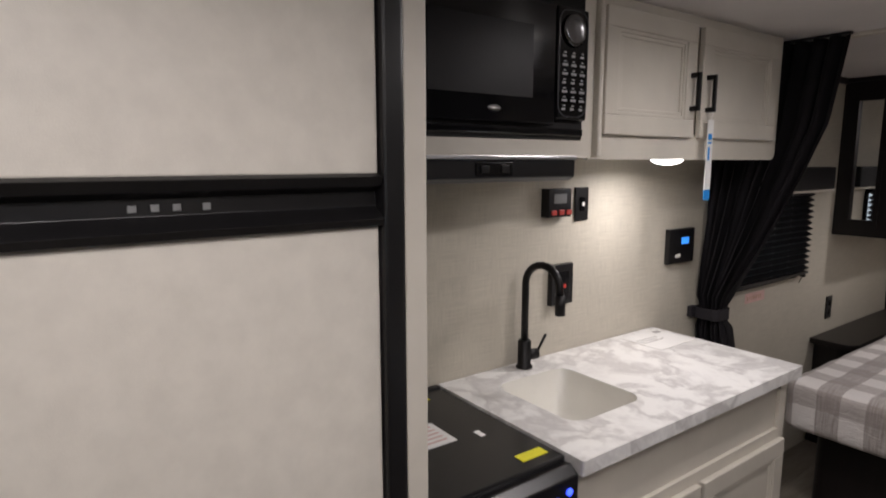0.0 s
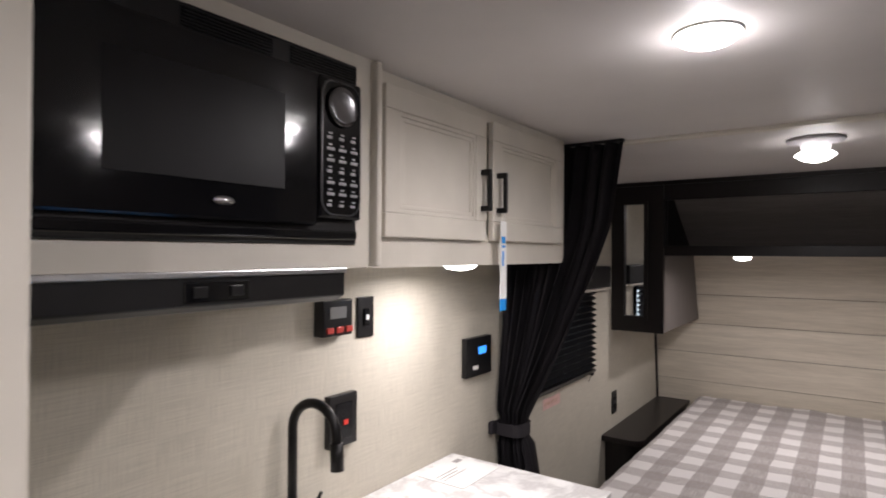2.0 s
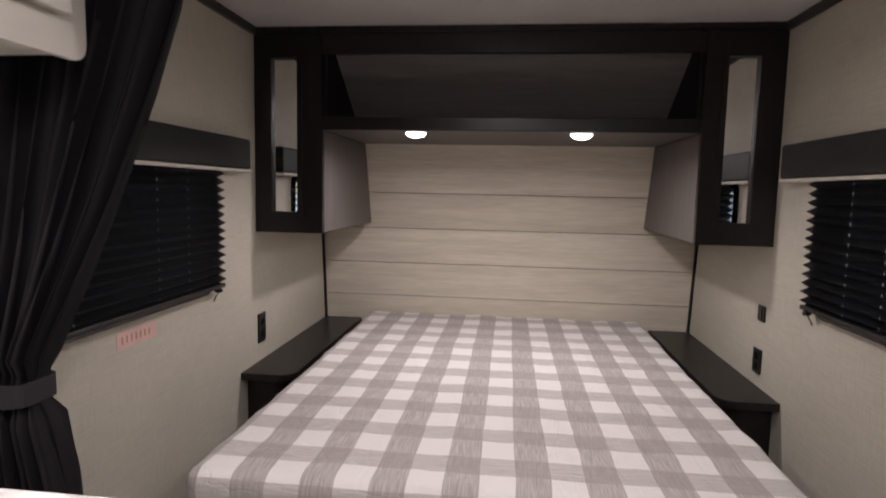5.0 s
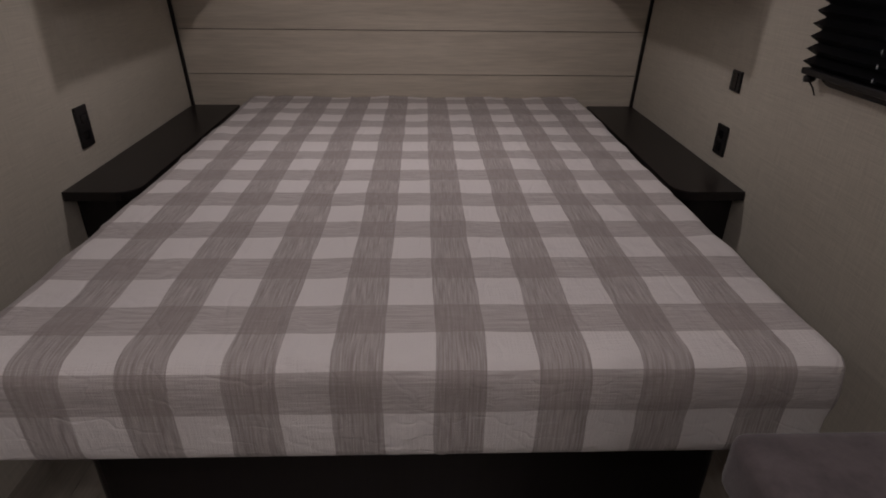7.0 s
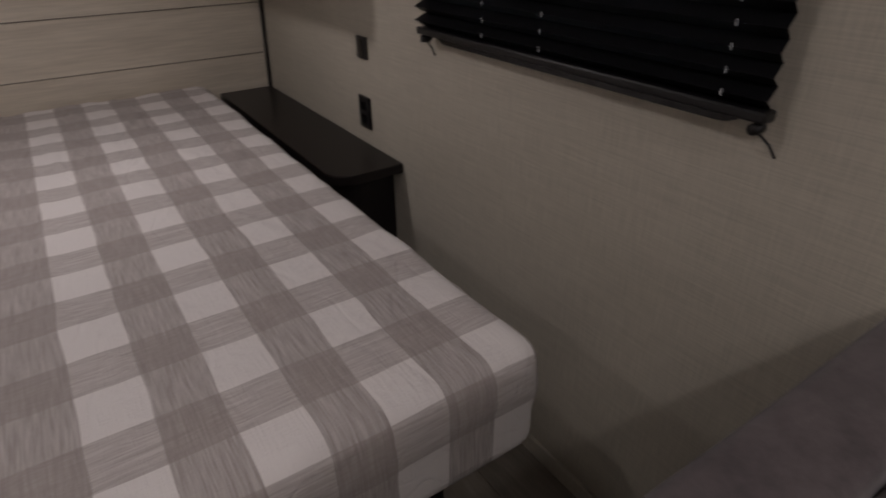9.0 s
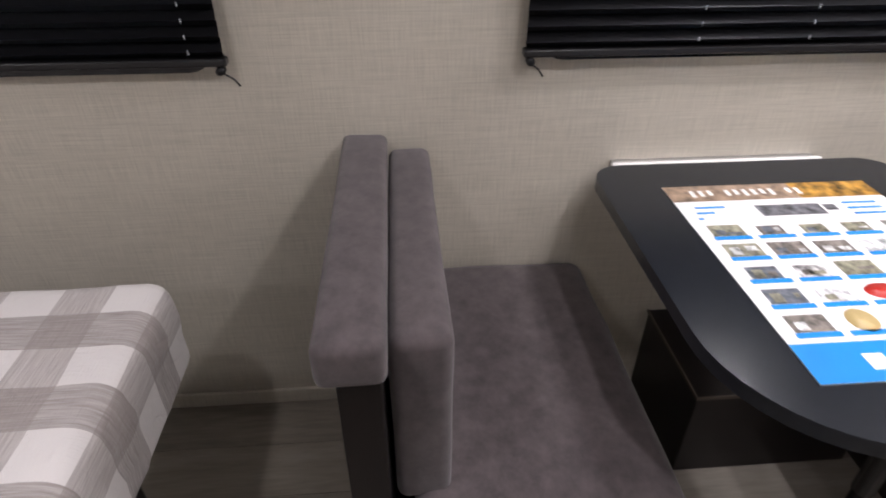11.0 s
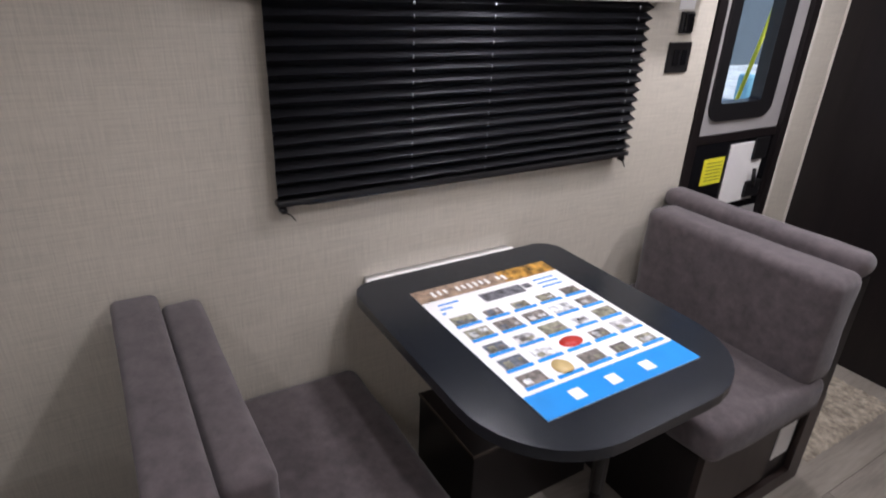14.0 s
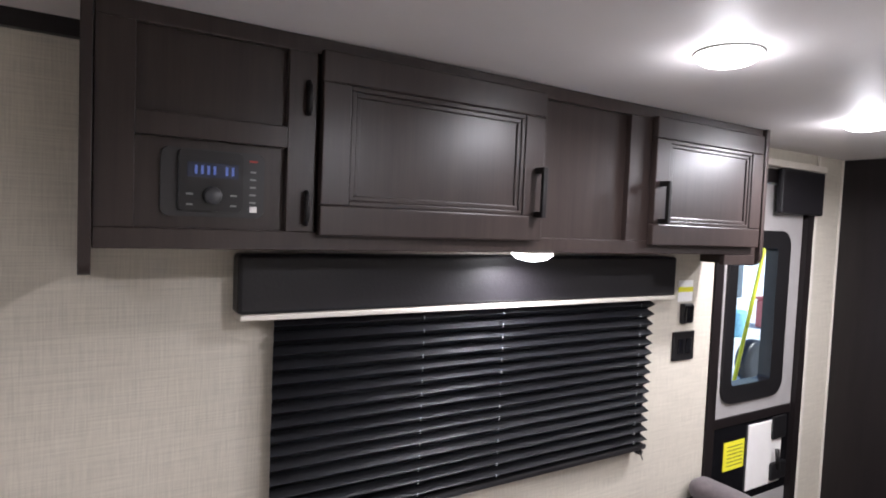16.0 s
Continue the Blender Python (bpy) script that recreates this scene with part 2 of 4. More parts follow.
LCD_BLUE = glow("blue_display", (0.05, 0.32, 1.0), 1.3)
LED_BLUE = glow("blue_knob_light", (0.04, 0.08, 1.0), 5.0)
LED_RED = glow("red_indicator", (0.35, 0.03, 0.02), 0.05)
LCD_DIM = glow("dim_display", (0.10, 0.16, 0.5), 0.1)
MIRROR, _nt, _bs = nodes_of("mirror_glass")
_bs.inputs["Base Color"].default_value = (0.85, 0.86, 0.86, 1)
_bs.inputs["Metallic"].default_value = 1.0
_bs.inputs["Roughness"].default_value = 0.02
GLASS, _nt, _bs = nodes_of("clear_glass")
_bs.inputs["Base Color"].default_value = (0.9, 0.95, 0.97, 1)
_bs.inputs["Transmission Weight"].default_value = 1.0
_bs.inputs["Roughness"].default_value = 0.01
_bs.inputs["IOR"].default_value = 1.05
ASPHALT = plain("pale_concrete", (0.55, 0.57, 0.58), 0.85, vary=0.2, scale=1.5)
FACADE = plain("pale_metal_cladding", (0.70, 0.78, 0.82), 0.6, vary=0.15, scale=2)


# ---- building helpers ----
def mesh_ob(name, bm, mat, smooth=False):
    me = bpy.data.meshes.new(name)
    bmesh.ops.recalc_face_normals(bm, faces=bm.faces)
    for f in bm.faces:
        f.smooth = smooth
    bm.to_mesh(me)
    bm.free()
    if mat:
        me.materials.append(mat)
    return new(name, me)


def under(ob, root):
    if root is not None:
        base = Vector((0, 0, 0))
        r = root
        while r is not None:
            base += r.location
            r = r.parent
        ob.parent = root
        ob.matrix_parent_inverse = Matrix.Translation(-base)
    return ob


def root(name, x, y, z, label, category, group="", kind=""):
    return tagged(_at(new(name), x, y, z), label, category, group, kind)


def _at(ob, x, y, z):
    ob.location = (x, y, z)
    ob.empty_display_size = 0.1
    return ob


def add_box(bm, lo, hi, bev=0.0, seg=2):
    lo, hi = [min(a, b) for a, b in zip(lo, hi)], [max(a, b) for a, b in zip(lo, hi)]
    size = [b - a for a, b in zip(lo, hi)]
    m = Matrix.Translation([(a + b) / 2 for a, b in zip(lo, hi)]) @ Matrix.Diagonal((*size, 1))
    tmp = bmesh.new()
    bmesh.ops.create_cube(tmp, size=1, matrix=m)
    if bev:
        bmesh.ops.bevel(tmp, geom=tmp.edges[:], offset=min(bev, min(size) * 0.45), segments=seg, profile=0.5, affect="EDGES")
    me = bpy.data.meshes.new("tmp")
    tmp.to_mesh(me)
    tmp.free()
    bm.from_mesh(me)
    bpy.data.meshes.remove(me)


def box(name, lo, hi, mat, bev=0.003, parent=None, seg=2):
    bm = bmesh.new()
    add_box(bm, lo, hi, bev, seg)
    return under(mesh_ob(name, bm, mat, False), parent)


SMALL = ("cord", "print", "label_print", "digit", "caption", "header_bar")


def boxes(name, pairs, mat, bev=0.0, parent=None):
    bm = bmesh.new()
    for lo, hi in pairs:
        add_box(bm, lo, hi, bev)
    ob = under(mesh_ob(name, bm, mat), parent)
    return tagged(ob, kind="stuff") if name in SMALL else ob


def each(name, pairs, mat, bev=0.0, parent=None):
    return [box(name, lo, hi, mat, bev, parent) for lo, hi in pairs]


def prism(name, pts, axis, a, b, mat, bev=0.0, parent=None):
    """A polygon of (u, v) points pushed from a to b along an axis; u, v are the other two axes in x, y, z order."""
    bm = bmesh.new()

    def put(u, v, w):
        return {"x": (w, u, v), "y": (u, w, v), "z": (u, v, w)}[axis]

    v0 = [bm.verts.new(put(u, v, a)) for u, v in pts]
    v1 = [bm.verts.new(put(u, v, b)) for u, v in pts]
    bm.faces.new(v0)
    bm.faces.new(v1[::-1])
    for i in range(len(pts)):
        j = (i + 1) % len(pts)
        bm.faces.new((v0[i], v0[j], v1[j], v1[i]))
    if bev:
        bmesh.ops.bevel(bm, geom=bm.edges[:], offset=bev, segments=2, profile=0.5, affect="EDGES")
    return under(mesh_ob(name, bm, mat), parent)


def round_rect(u0, u1, v0, v1, r, n=6):
    """r: one radius, or four from (u0, v0) round by (u1, v0), (u1, v1), (u0, v1)."""
    rs = (r,) * 4 if isinstance(r, (int, float)) else r
    pts = []
    for (cu, cv), q, k in zip(((u0, v0), (u1, v0), (u1, v1), (u0, v1)), (180, 270, 0, 90), rs):
        su, sv = (1 if cu == u0 else -1), (1 if cv == v0 else -1)
        if k <= 0:
            pts.append((cu, cv))
            continue
        for i in range(n + 1):
            a = radians(q + 90 * i / n)
            pts.append((cu + su * k + k * math.cos(a), cv + sv * k + k * math.sin(a)))
    return pts


def ring(name, axis, outer, inner, a, b, mat, parent=None):
    """A frame between two outlines of equal point count, from a to b along an axis."""
    bm = bmesh.new()

    def put(u, v, w):
        return {"x": (w, u, v), "y": (u, w, v), "z": (u, v, w)}[axis]

    rows = [[bm.verts.new(put(u, v, w)) for u, v in pts] for pts, w in ((outer, a), (outer, b), (inner, b), (inner, a))]
    n = len(outer)
    for k in range(4):
        for i in range(n):
            j = (i + 1) % n
            bm.faces.new((rows[k][i], rows[k][j], rows[(k + 1) % 4][j], rows[(k + 1) % 4][i]))
    return under(mesh_ob(name, bm, mat), parent)


def lathe(name, profile, x, y, z, mat, parent=None, axis="z", n=28, squash=1.0):
    bm = bmesh.new()
    rows = []
    for r, h in profile:
        row = []
        for i in range(n):
            a = 2 * math.pi * i / n
            u, v = r * math.cos(a), r * math.sin(a) * squash
            p = {"z": (u, v, h), "x": (h, u, v), "y": (u, h, v)}[axis]
            row.append(bm.verts.new((x + p[0], y + p[1], z + p[2])))
        rows.append(row)
    for a, b in zip(rows, rows[1:]):
        for i in range(n):
            j = (i + 1) % n
            bm.faces.new((a[i], a[j], b[j], b[i]))
    bm.faces.new(rows[0][::-1])
    bm.faces.new(rows[-1])
    return under(mesh_ob(name, bm, mat, True), parent)


def tube(name, pts, r, mat, parent=None, n=12):
    bm = bmesh.new()
    pts = [Vector(p) for p in pts]
    rows = []
    for i, p in enumerate(pts):
        d = (pts[min(i + 1, len(pts) - 1)] - pts[max(i - 1, 0)]).normalized()
        ref = Vector((0, 1, 0)) if abs(d.y) < 0.9 else Vector((1, 0, 0))
        u = d.cross(ref).normalized()
        v = d.cross(u)
        rows.append([bm.verts.new(p + r * (math.cos(2 * math.pi * k / n) * u + math.sin(2 * math.pi * k / n) * v)) for k in range(n)])
    for a, b in zip(rows, rows[1:]):
        for k in range(n):
            bm.faces.new((a[k], a[(k + 1) % n], b[(k + 1) % n], b[k]))
    bm.faces.new(rows[0][::-1])
    bm.faces.new(rows[-1])
    return under(mesh_ob(name, bm, mat, True), parent)


def structure(ob, label=""):
    return tagged(ob, label, kind="structure")


def wall_with_holes(name, x0, x1, y0, y1, z0, z1, holes, mat):
    """A wall in the yz plane with rectangular openings (ya, yb, za, zb)."""
    ys = sorted({y0, y1, *[h[0] for h in holes], *[h[1] for h in holes]})
    bm = bmesh.new()
    for a, b in zip(ys, ys[1:]):
        cuts = sorted((h[2], h[3]) for h in holes if h[0] <= a and h[1] >= b)
        z = z0
        for c, d in cuts:
            if c > z:
                add_box(bm, (x0, a, z), (x1, b, c))
            z = d
        if z < z1:
            add_box(bm, (x0, a, z), (x1, b, z1))
    bmesh.ops.remove_doubles(bm, verts=bm.verts, dist=1e-5)
    return mesh_ob(name, bm, mat)


# ---- structure ----
W = 2.03
REAR = -6.3
WIN_L = (-2.04, -1.335, 1.01, 1.38)
WIN_R = (-2.04, -1.305, 1.01, 1.38)
WIN_D = (-3.80, -2.73, 1.02, 1.43)
DOOR = (-4.79, -4.17, -0.02, 1.90)
structure(wall_with_holes("wall_left", -0.06, 0, REAR, 0.06, -0.02, CEIL + 0.04, [WIN_L], WALLPAPER), "beige linen-print wallpaper wall behind the kitchen")
structure(wall_with_holes("wall_right", W, W + 0.06, REAR, 0.06, -0.02, CEIL + 0.04, [WIN_R, WIN_D, DOOR], WALLPAPER), "beige linen-print wallpaper wall with door and windows")
structure(box("wall_rear", (0, REAR - 0.06, -0.02), (W, REAR, CEIL + 0.04), WALLPAPER, 0), "plain beige rear wall")
structure(box("wall_front", (0, 0.02, -0.02), (W, 0.06, CEIL + 0.04), TAUPE, 0), "front wall behind the headboard")
structure(box("ceiling", (-0.06, REAR - 0.06, CEIL), (W + 0.06, 0.06, CEIL + 0.04), CEILING, 0), "smooth off-white ceiling panel")
structure(box("trim", (0.42, -2.17, CEIL - 0.012), (W, -2.13, CEIL), CREAM, 0.003), "pale ceiling joint strip")
structure(boxes("trim", [((W - 0.016, -2.34, CEIL - 0.03), (W, -0.95, CEIL)), ((0, -2.2, CEIL - 0.03), (0.016, -0.95, CEIL))], ESPRESSO_H), "dark cove strip at the ceiling")
structure(box("partition_wall", (1.25, -5.063, 0), (W, -4.993, CEIL), ESPRESSO, 0.003), "dark wood panelled partition beside the entry")
structure(boxes("trim", [((W - 0.005, -4.992, 0), (W, -4.978, CEIL)), ((W - 0.008, -4.80, 0), (W, -4.783, CEIL))], CREAM, 0.002), "thin beige wall batten")
structure(boxes("baseboard", [((W - 0.01, -2.24, 0), (W, -1.0, 0.05))], WALLPAPER, 0.003), "low beige skirting strip")
subfloor = structure(box("floor", (0, REAR, -0.03), (W, 0.02, -0.006), VINYL, 0), "grey-beige wood-look vinyl plank floor")


# ---- things: kitchen ----
def panel_door(parent, plane, sign, ya, yb, za, zb, mat, rail=0.055, name="door"):
    """A cabinet door in a yz plane facing sign * x: frame, moulding and recessed panel."""
    t = 0.018
    bm = bmesh.new()
    f0, f1 = plane, plane + sign * t
    add_box(bm, (f0, ya, za), (f1, yb, za + rail), 0.003)
    add_box(bm, (f0, ya, zb - rail), (f1, yb, zb), 0.003)
    add_box(bm, (f0, ya, za + rail), (f1, ya + rail, zb - rail), 0.003)
    add_box(bm, (f0, yb - rail, za + rail), (f1, yb, zb - rail), 0.003)
    add_box(bm, (f0, ya + rail * 0.8, za + rail * 0.8), (plane + sign * 0.008, yb - rail * 0.8, zb - rail * 0.8))
    m = 0.010
    for k, h in ((0, 0.015), (1, 0.012)):
        o = rail + k * m
        for lo, hi in (((ya + o, za + o), (yb - o, za + o + m)), ((ya + o, zb - o - m), (yb - o, zb - o)),
                       ((ya + o, za + o + m), (ya + o + m, zb - o - m)), ((yb - o - m, za + o + m), (yb - o, zb - o - m))):
            add_box(bm, (f0, *lo), (plane + sign * h, *hi), 0.002)
    return under(mesh_ob(name, bm, mat), parent)


def bar_handle(parent, x, sign, y, za, zb, mat):
    bm = bmesh.new()
    add_box(bm, (x, y - 0.007, za), (x + sign * 0.028, y + 0.007, za + 0.014), 0.002)
    add_box(bm, (x, y - 0.007, zb - 0.014), (x + sign * 0.028, y + 0.007, zb), 0.002)
    add_box(bm, (x + sign * 0.020, y - 0.006, za), (x + sign * 0.030, y + 0.006, zb), 0.002)
    return under(mesh_ob("handle", bm, mat), parent)


def puck_light(x, y, z, r, group, label, base=True):
    p = root("puck_light", x, y, z, label, "light", group)
    if base:
        lathe("base", [(r * 1.0, 0), (r * 1.02, -0.002), (r * 0.96, -0.004)], x, y, z, WHITE, p)
    lathe("lens", [(r * 0.97, -0.003), (r * 0.96, -0.008), (r * 0.7, -0.018), (r * 0.2, -0.023)], x, y, z, LENS, p)
    return p


# the last one is out of view, added to go with the extra fridge light
for lx, ly in ((0.905, -3.06), (1.46, -3.31), (1.60, -4.16), (1.22, -4.58)):
    puck_light(lx, ly, CEIL, 0.058, "ceiling lights", "round white lit ceiling light on the ceiling panel")
drop_light = root("puck_light", 1.01, -1.85, CEIL, "round white ceiling light with a dropped lit lens", "light", "ceiling lights")
# white base coloured grey-lilac: the shade above the lens is in its colour
lathe("base", [(0.085, 0), (0.087, -0.006), (0.083, -0.012), (0.045, -0.016), (0.042, -0.05)], 1.01, -1.85, CEIL, plain("shaded_lamp_base", (0.42, 0.40, 0.43), 0.45, vary=0.04), drop_light)
lathe("lens", [(0.050, -0.046), (0.062, -0.055), (0.060, -0.058), (0.036, -0.074), (0.012, -0.080)], 1.01, -1.85, CEIL, LENS, drop_light)
puck_light(0.220, -2.815, 1.559, 0.052, "under-cabinet lights", "small lit lamp under the kitchen wall cabinet")
puck_light(1.885, -3.245, 1.597, 0.05, "under-cabinet lights", "small lit lamp under the dinette wall cabinet")
for lx in (0.655, 1.312):
    puck_light(lx, -0.885, 1.575, 0.043, "reading lights", "small lit reading lamp under the headboard shelf")


def fridge():
    f = root("refrigerator", 0.3, -4.36, 0, "two-door fridge with beige linen panels and black trim", "refrigerator")
    X = 0.57
    box("body", (0.0, -4.71, 0.0), (X - 0.05, -4.022, CEIL - 0.02), BLACK, 0.003, f)
    bm = bmesh.new()
    for lo, hi in (((X - 0.05, -4.056, 0.30), (X + 0.012, -4.018, CEIL - 0.002)), ((X - 0.05, -4.71, 0.30), (X + 0.012, -4.68, CEIL - 0.002))):
        add_box(bm, lo, hi, 0.006)
    under(mesh_ob("frame", bm, BLACK), f)
    d1 = box("upper_door", (X - 0.045, -4.678, 1.527), (X, -4.058, CEIL - 0.04), FRIDGE, 0.004, f)
    d2 = box("lower_door", (X - 0.045, -4.678, 0.34), (X, -4.058, 1.452), FRIDGE, 0.004, f)
    tagged(d1, "beige linen-textured upper door panel")
    tagged(d2, "beige linen-textured lower door panel")
    prism("handle", [(X - 0.04, 1.452), (X + 0.010, 1.452), (X + 0.016, 1.463), (X + 0.004, 1.470), (X - 0.012, 1.480), (X - 0.012, 1.502), (X + 0.006, 1.510), (X + 0.014, 1.524), (X + 0.004, 1.529), (X - 0.04, 1.529)], "y", -4.679, -4.0575, BLACK, 0.001, f)
    for y in (-4.385, -4.36, -4.335, -4.300):
        box("button", (X - 0.014, y - 0.005, 1.4855), (X - 0.0105, y + 0.005, 1.4945), DIM_KEY, 0.001, f)


def fridge_cabinet():
    c = root("fridge_surround", 0.29, -3.995, 0, "cream side panel and face strip beside the fridge", "cabinet")
    box("panel", (0.0, -4.016, 0.0), (0.572, -3.972, CEIL), CREAM, 0.004, c)
    box("toe_panel", (0.0, -4.71, 0.0), (0.56, -4.023, 0.285), CREAM, 0.004, c)
    box("far_panel", (0.0, -4.76, 0.0), (0.572, -4.712, CEIL), CREAM, 0.004, c)


def microwave_cabinet():
    c = root("microwave_cabinet", 0.15, -3.62, 1.553, "cream wall cabinet framing the built-in microwave", "cabinet")
    box("body", (0.0, -3.970, 1.58), (0.285, -3.275, CEIL), CREAM, 0.002, c)
    ring("frame", "x", [(-3.970, 1.555), (-3.275 - 0.02, 1.555), (-3.275, 1.575), (-3.275, CEIL), (-3.970, CEIL)],
         [(-3.97, 1.598), (-3.342, 1.598), (-3.332, 1.598), (-3.332, 1.950), (-3.97, 1.950)], 0.285, 0.316, CREAM, c)
    box("edge_moulding", (0.286, -3.288, 1.556), (0.334, -3.270, CEIL - 0.002), CREAM, 0.006, c)
    box("bottom", (0.02, -3.97, 1.562), (0.29, -3.29, 1.582), CREAM, 0.003, c)


def microwave():
    m = root("microwave", 0.16, -3.62, 1.6, "black built-in microwave oven with glass door", "microwave")
    y0, y1, z0, z1 = -3.968, -3.334, 1.600, 1.948
    box("trim_kit", (0.286, y0, z0), (0.322, y1, z1), BLACK, 0.004, m)
    box("door", (0.323, y0, 1.632), (0.340, -3.450, 1.905), GLOSS, 0.005, m)
    box("window", (0.3402, -3.815, 1.690), (0.3412, -3.525, 1.850), plain("dark_oven_glass", (0.010, 0.0095, 0.0105), 0.4, grain=0.1, spec=0.15), 0.001, m)
    box("control_panel", (0.323, -3.448, 1.645), (0.340, -3.340, 1.905), GLOSS, 0.006, m)
    bm = bmesh.new()
    for k in range(6):
        for r in range(2):
            a = (-3.70, -3.50)[r]
            add_box(bm, (0.3215, a, 1.912 + 0.0052 * k), (0.3255, a + 0.16, 1.9145 + 0.0052 * k))
    tagged(under(mesh_ob("vent", bm, GLOSS), m), kind="stuff")
    bm = bmesh.new()
    for r in range(7):
        for k in range(3):
            w = 0.018 if r % 3 else 0.012
            add_box(bm, (0.340, -3.430 + 0.030 * k, 1.668 + 0.0205 * r), (0.3412, -3.430 + w + 0.030 * k, 1.6735 + 0.0205 * r))
            add_box(bm, (0.340, -3.426 + 0.030 * k, 1.677 + 0.0205 * r), (0.3412, -3.418 + 0.030 * k, 1.680 + 0.0205 * r))
    tagged(under(mesh_ob("keypad", bm, plain("grey_key_print", (0.26, 0.26, 0.26), 0.5)), m), "grey keypad marks", kind="stuff")
    lathe("display", [(0.024, 0), (0.024, 0.002), (0.020, 0.004), (0.006, 0.006)], 0.340, -3.395, 1.853, GLOSS, m, "x")
    ring("panel_bead", "x", round_rect(-3.444, -3.344, 1.652, 1.900, 0.03), round_rect(-3.441, -3.347, 1.655, 1.897, 0.028), 0.3395, 0.3415, plain("smoked_trim", (0.05, 0.05, 0.052), 0.3, 0.6), m)
    # ring added and rounded to catch the ceiling lamp's highlight on the panel
    lathe("dial_ring", [(0.026, 0.0), (0.036, 0.001), (0.038, 0.005), (0.033, 0.010), (0.026, 0.008)], 0.340, -3.395, 1.853, plain("smoked_chrome", (0.16, 0.16, 0.165), 0.16, 1.0, grain=0.02), m, "x")
    tagged(boxes("digit", [((0.3462, -3.409 + 0.008 * k, 1.850), (0.3466, -3.404 + 0.008 * k, 1.859)) for k in range(4)], glow("green_digit", (0.03, 0.5, 0.12), 0.35), 0, m), "dim green clock digits")
    box("lower_grille", (0.3225, -3.955, 1.608), (0.332, -3.342, 1.626), GLOSS, 0.004, m)
    lathe("badge", [(0.018, 0), (0.018, 0.002)], 0.340, -3.64, 1.662, STEEL, m, "x", squash=0.4)


def hood():
    h = root("range_hood", 0.2, -3.71, 1.5, "black under-cabinet range hood with two switches", "range hood")
    prism("body", [(0.0, 1.49), (0.385, 1.502), (0.402, 1.512), (0.402, 1.556), (0.0, 1.556)], "y", -3.970, -3.445, BLACK, 0.003, h)
    box("lip", (0.400, -3.969, 1.550), (0.408, -3.446, 1.559), STEEL, 0.002, h)
    box("switch_plate", (0.401, -3.74, 1.517), (0.4045, -3.64, 1.545), GLOSS, 0.002, h)
    each("switch", [((0.4045, -3.728, 1.523), (0.408, -3.708, 1.538)), ((0.4045, -3.672, 1.523), (0.408, -3.652, 1.538))], BLACK, 0.001, h)


def wall_cabinet():
    c = root("kitchen_wall_cabinet", 0.14, -2.77, 1.552, "cream two-door kitchen wall cabinet", "cabinet")
    prism("body", [(-3.272, 1.566), (-2.273, 1.566), (-2.273, CEIL), (-3.272, CEIL)], "x", 0.0, 0.282, CREAM, 0.002, c)
    ring("face_frame", "x", round_rect(-3.272, -2.27, 1.552, CEIL, (0, 0.03, 0, 0)), round_rect(-3.225, -2.315, 1.63, CEIL - 0.03, (0, 0.002, 0, 0)), 0.280, 0.292, CREAM, c)
    panel_door(c, 0.293, 1, -3.235, -2.822, 1.618, 1.945, CREAM, 0.052)
    panel_door(c, 0.293, 1, -2.788, -2.325, 1.618, 1.945, CREAM, 0.052)
    bar_handle(c, 0.311, 1, -2.848, 1.695, 1.805, MATTE_BLACK)
    bar_handle(c, 0.311, 1, -2.764, 1.695, 1.805, MATTE_BLACK)


def price_tag():
    t = root("hanging_tag", 0.335, -2.764, 1.43, "long white and blue paper tag tied to cabinet handle", "tag")
    box("strip", (0.330, -2.782, 1.46), (0.332, -2.750, 1.672), PAPER, 0, t)
    box("blue_end", (0.330, -2.782, 1.428), (0.332, -2.750, 1.459), BLUE, 0, t)
    tube("string", [(0.338, -2.766, 1.70), (0.334, -2.766, 1.685), (0.331, -2.766, 1.670)], 0.0012, PAPER, t, 6)
    boxes("print", [((0.3321, -2.777, 1.600), (0.3326, -2.757, 1.606)), ((0.3321, -2.777, 1.612), (0.3326, -2.757, 1.630)), ((0.3321, -2.775, 1.55), (0.3326, -2.765, 1.59))], BLUE, 0, t)


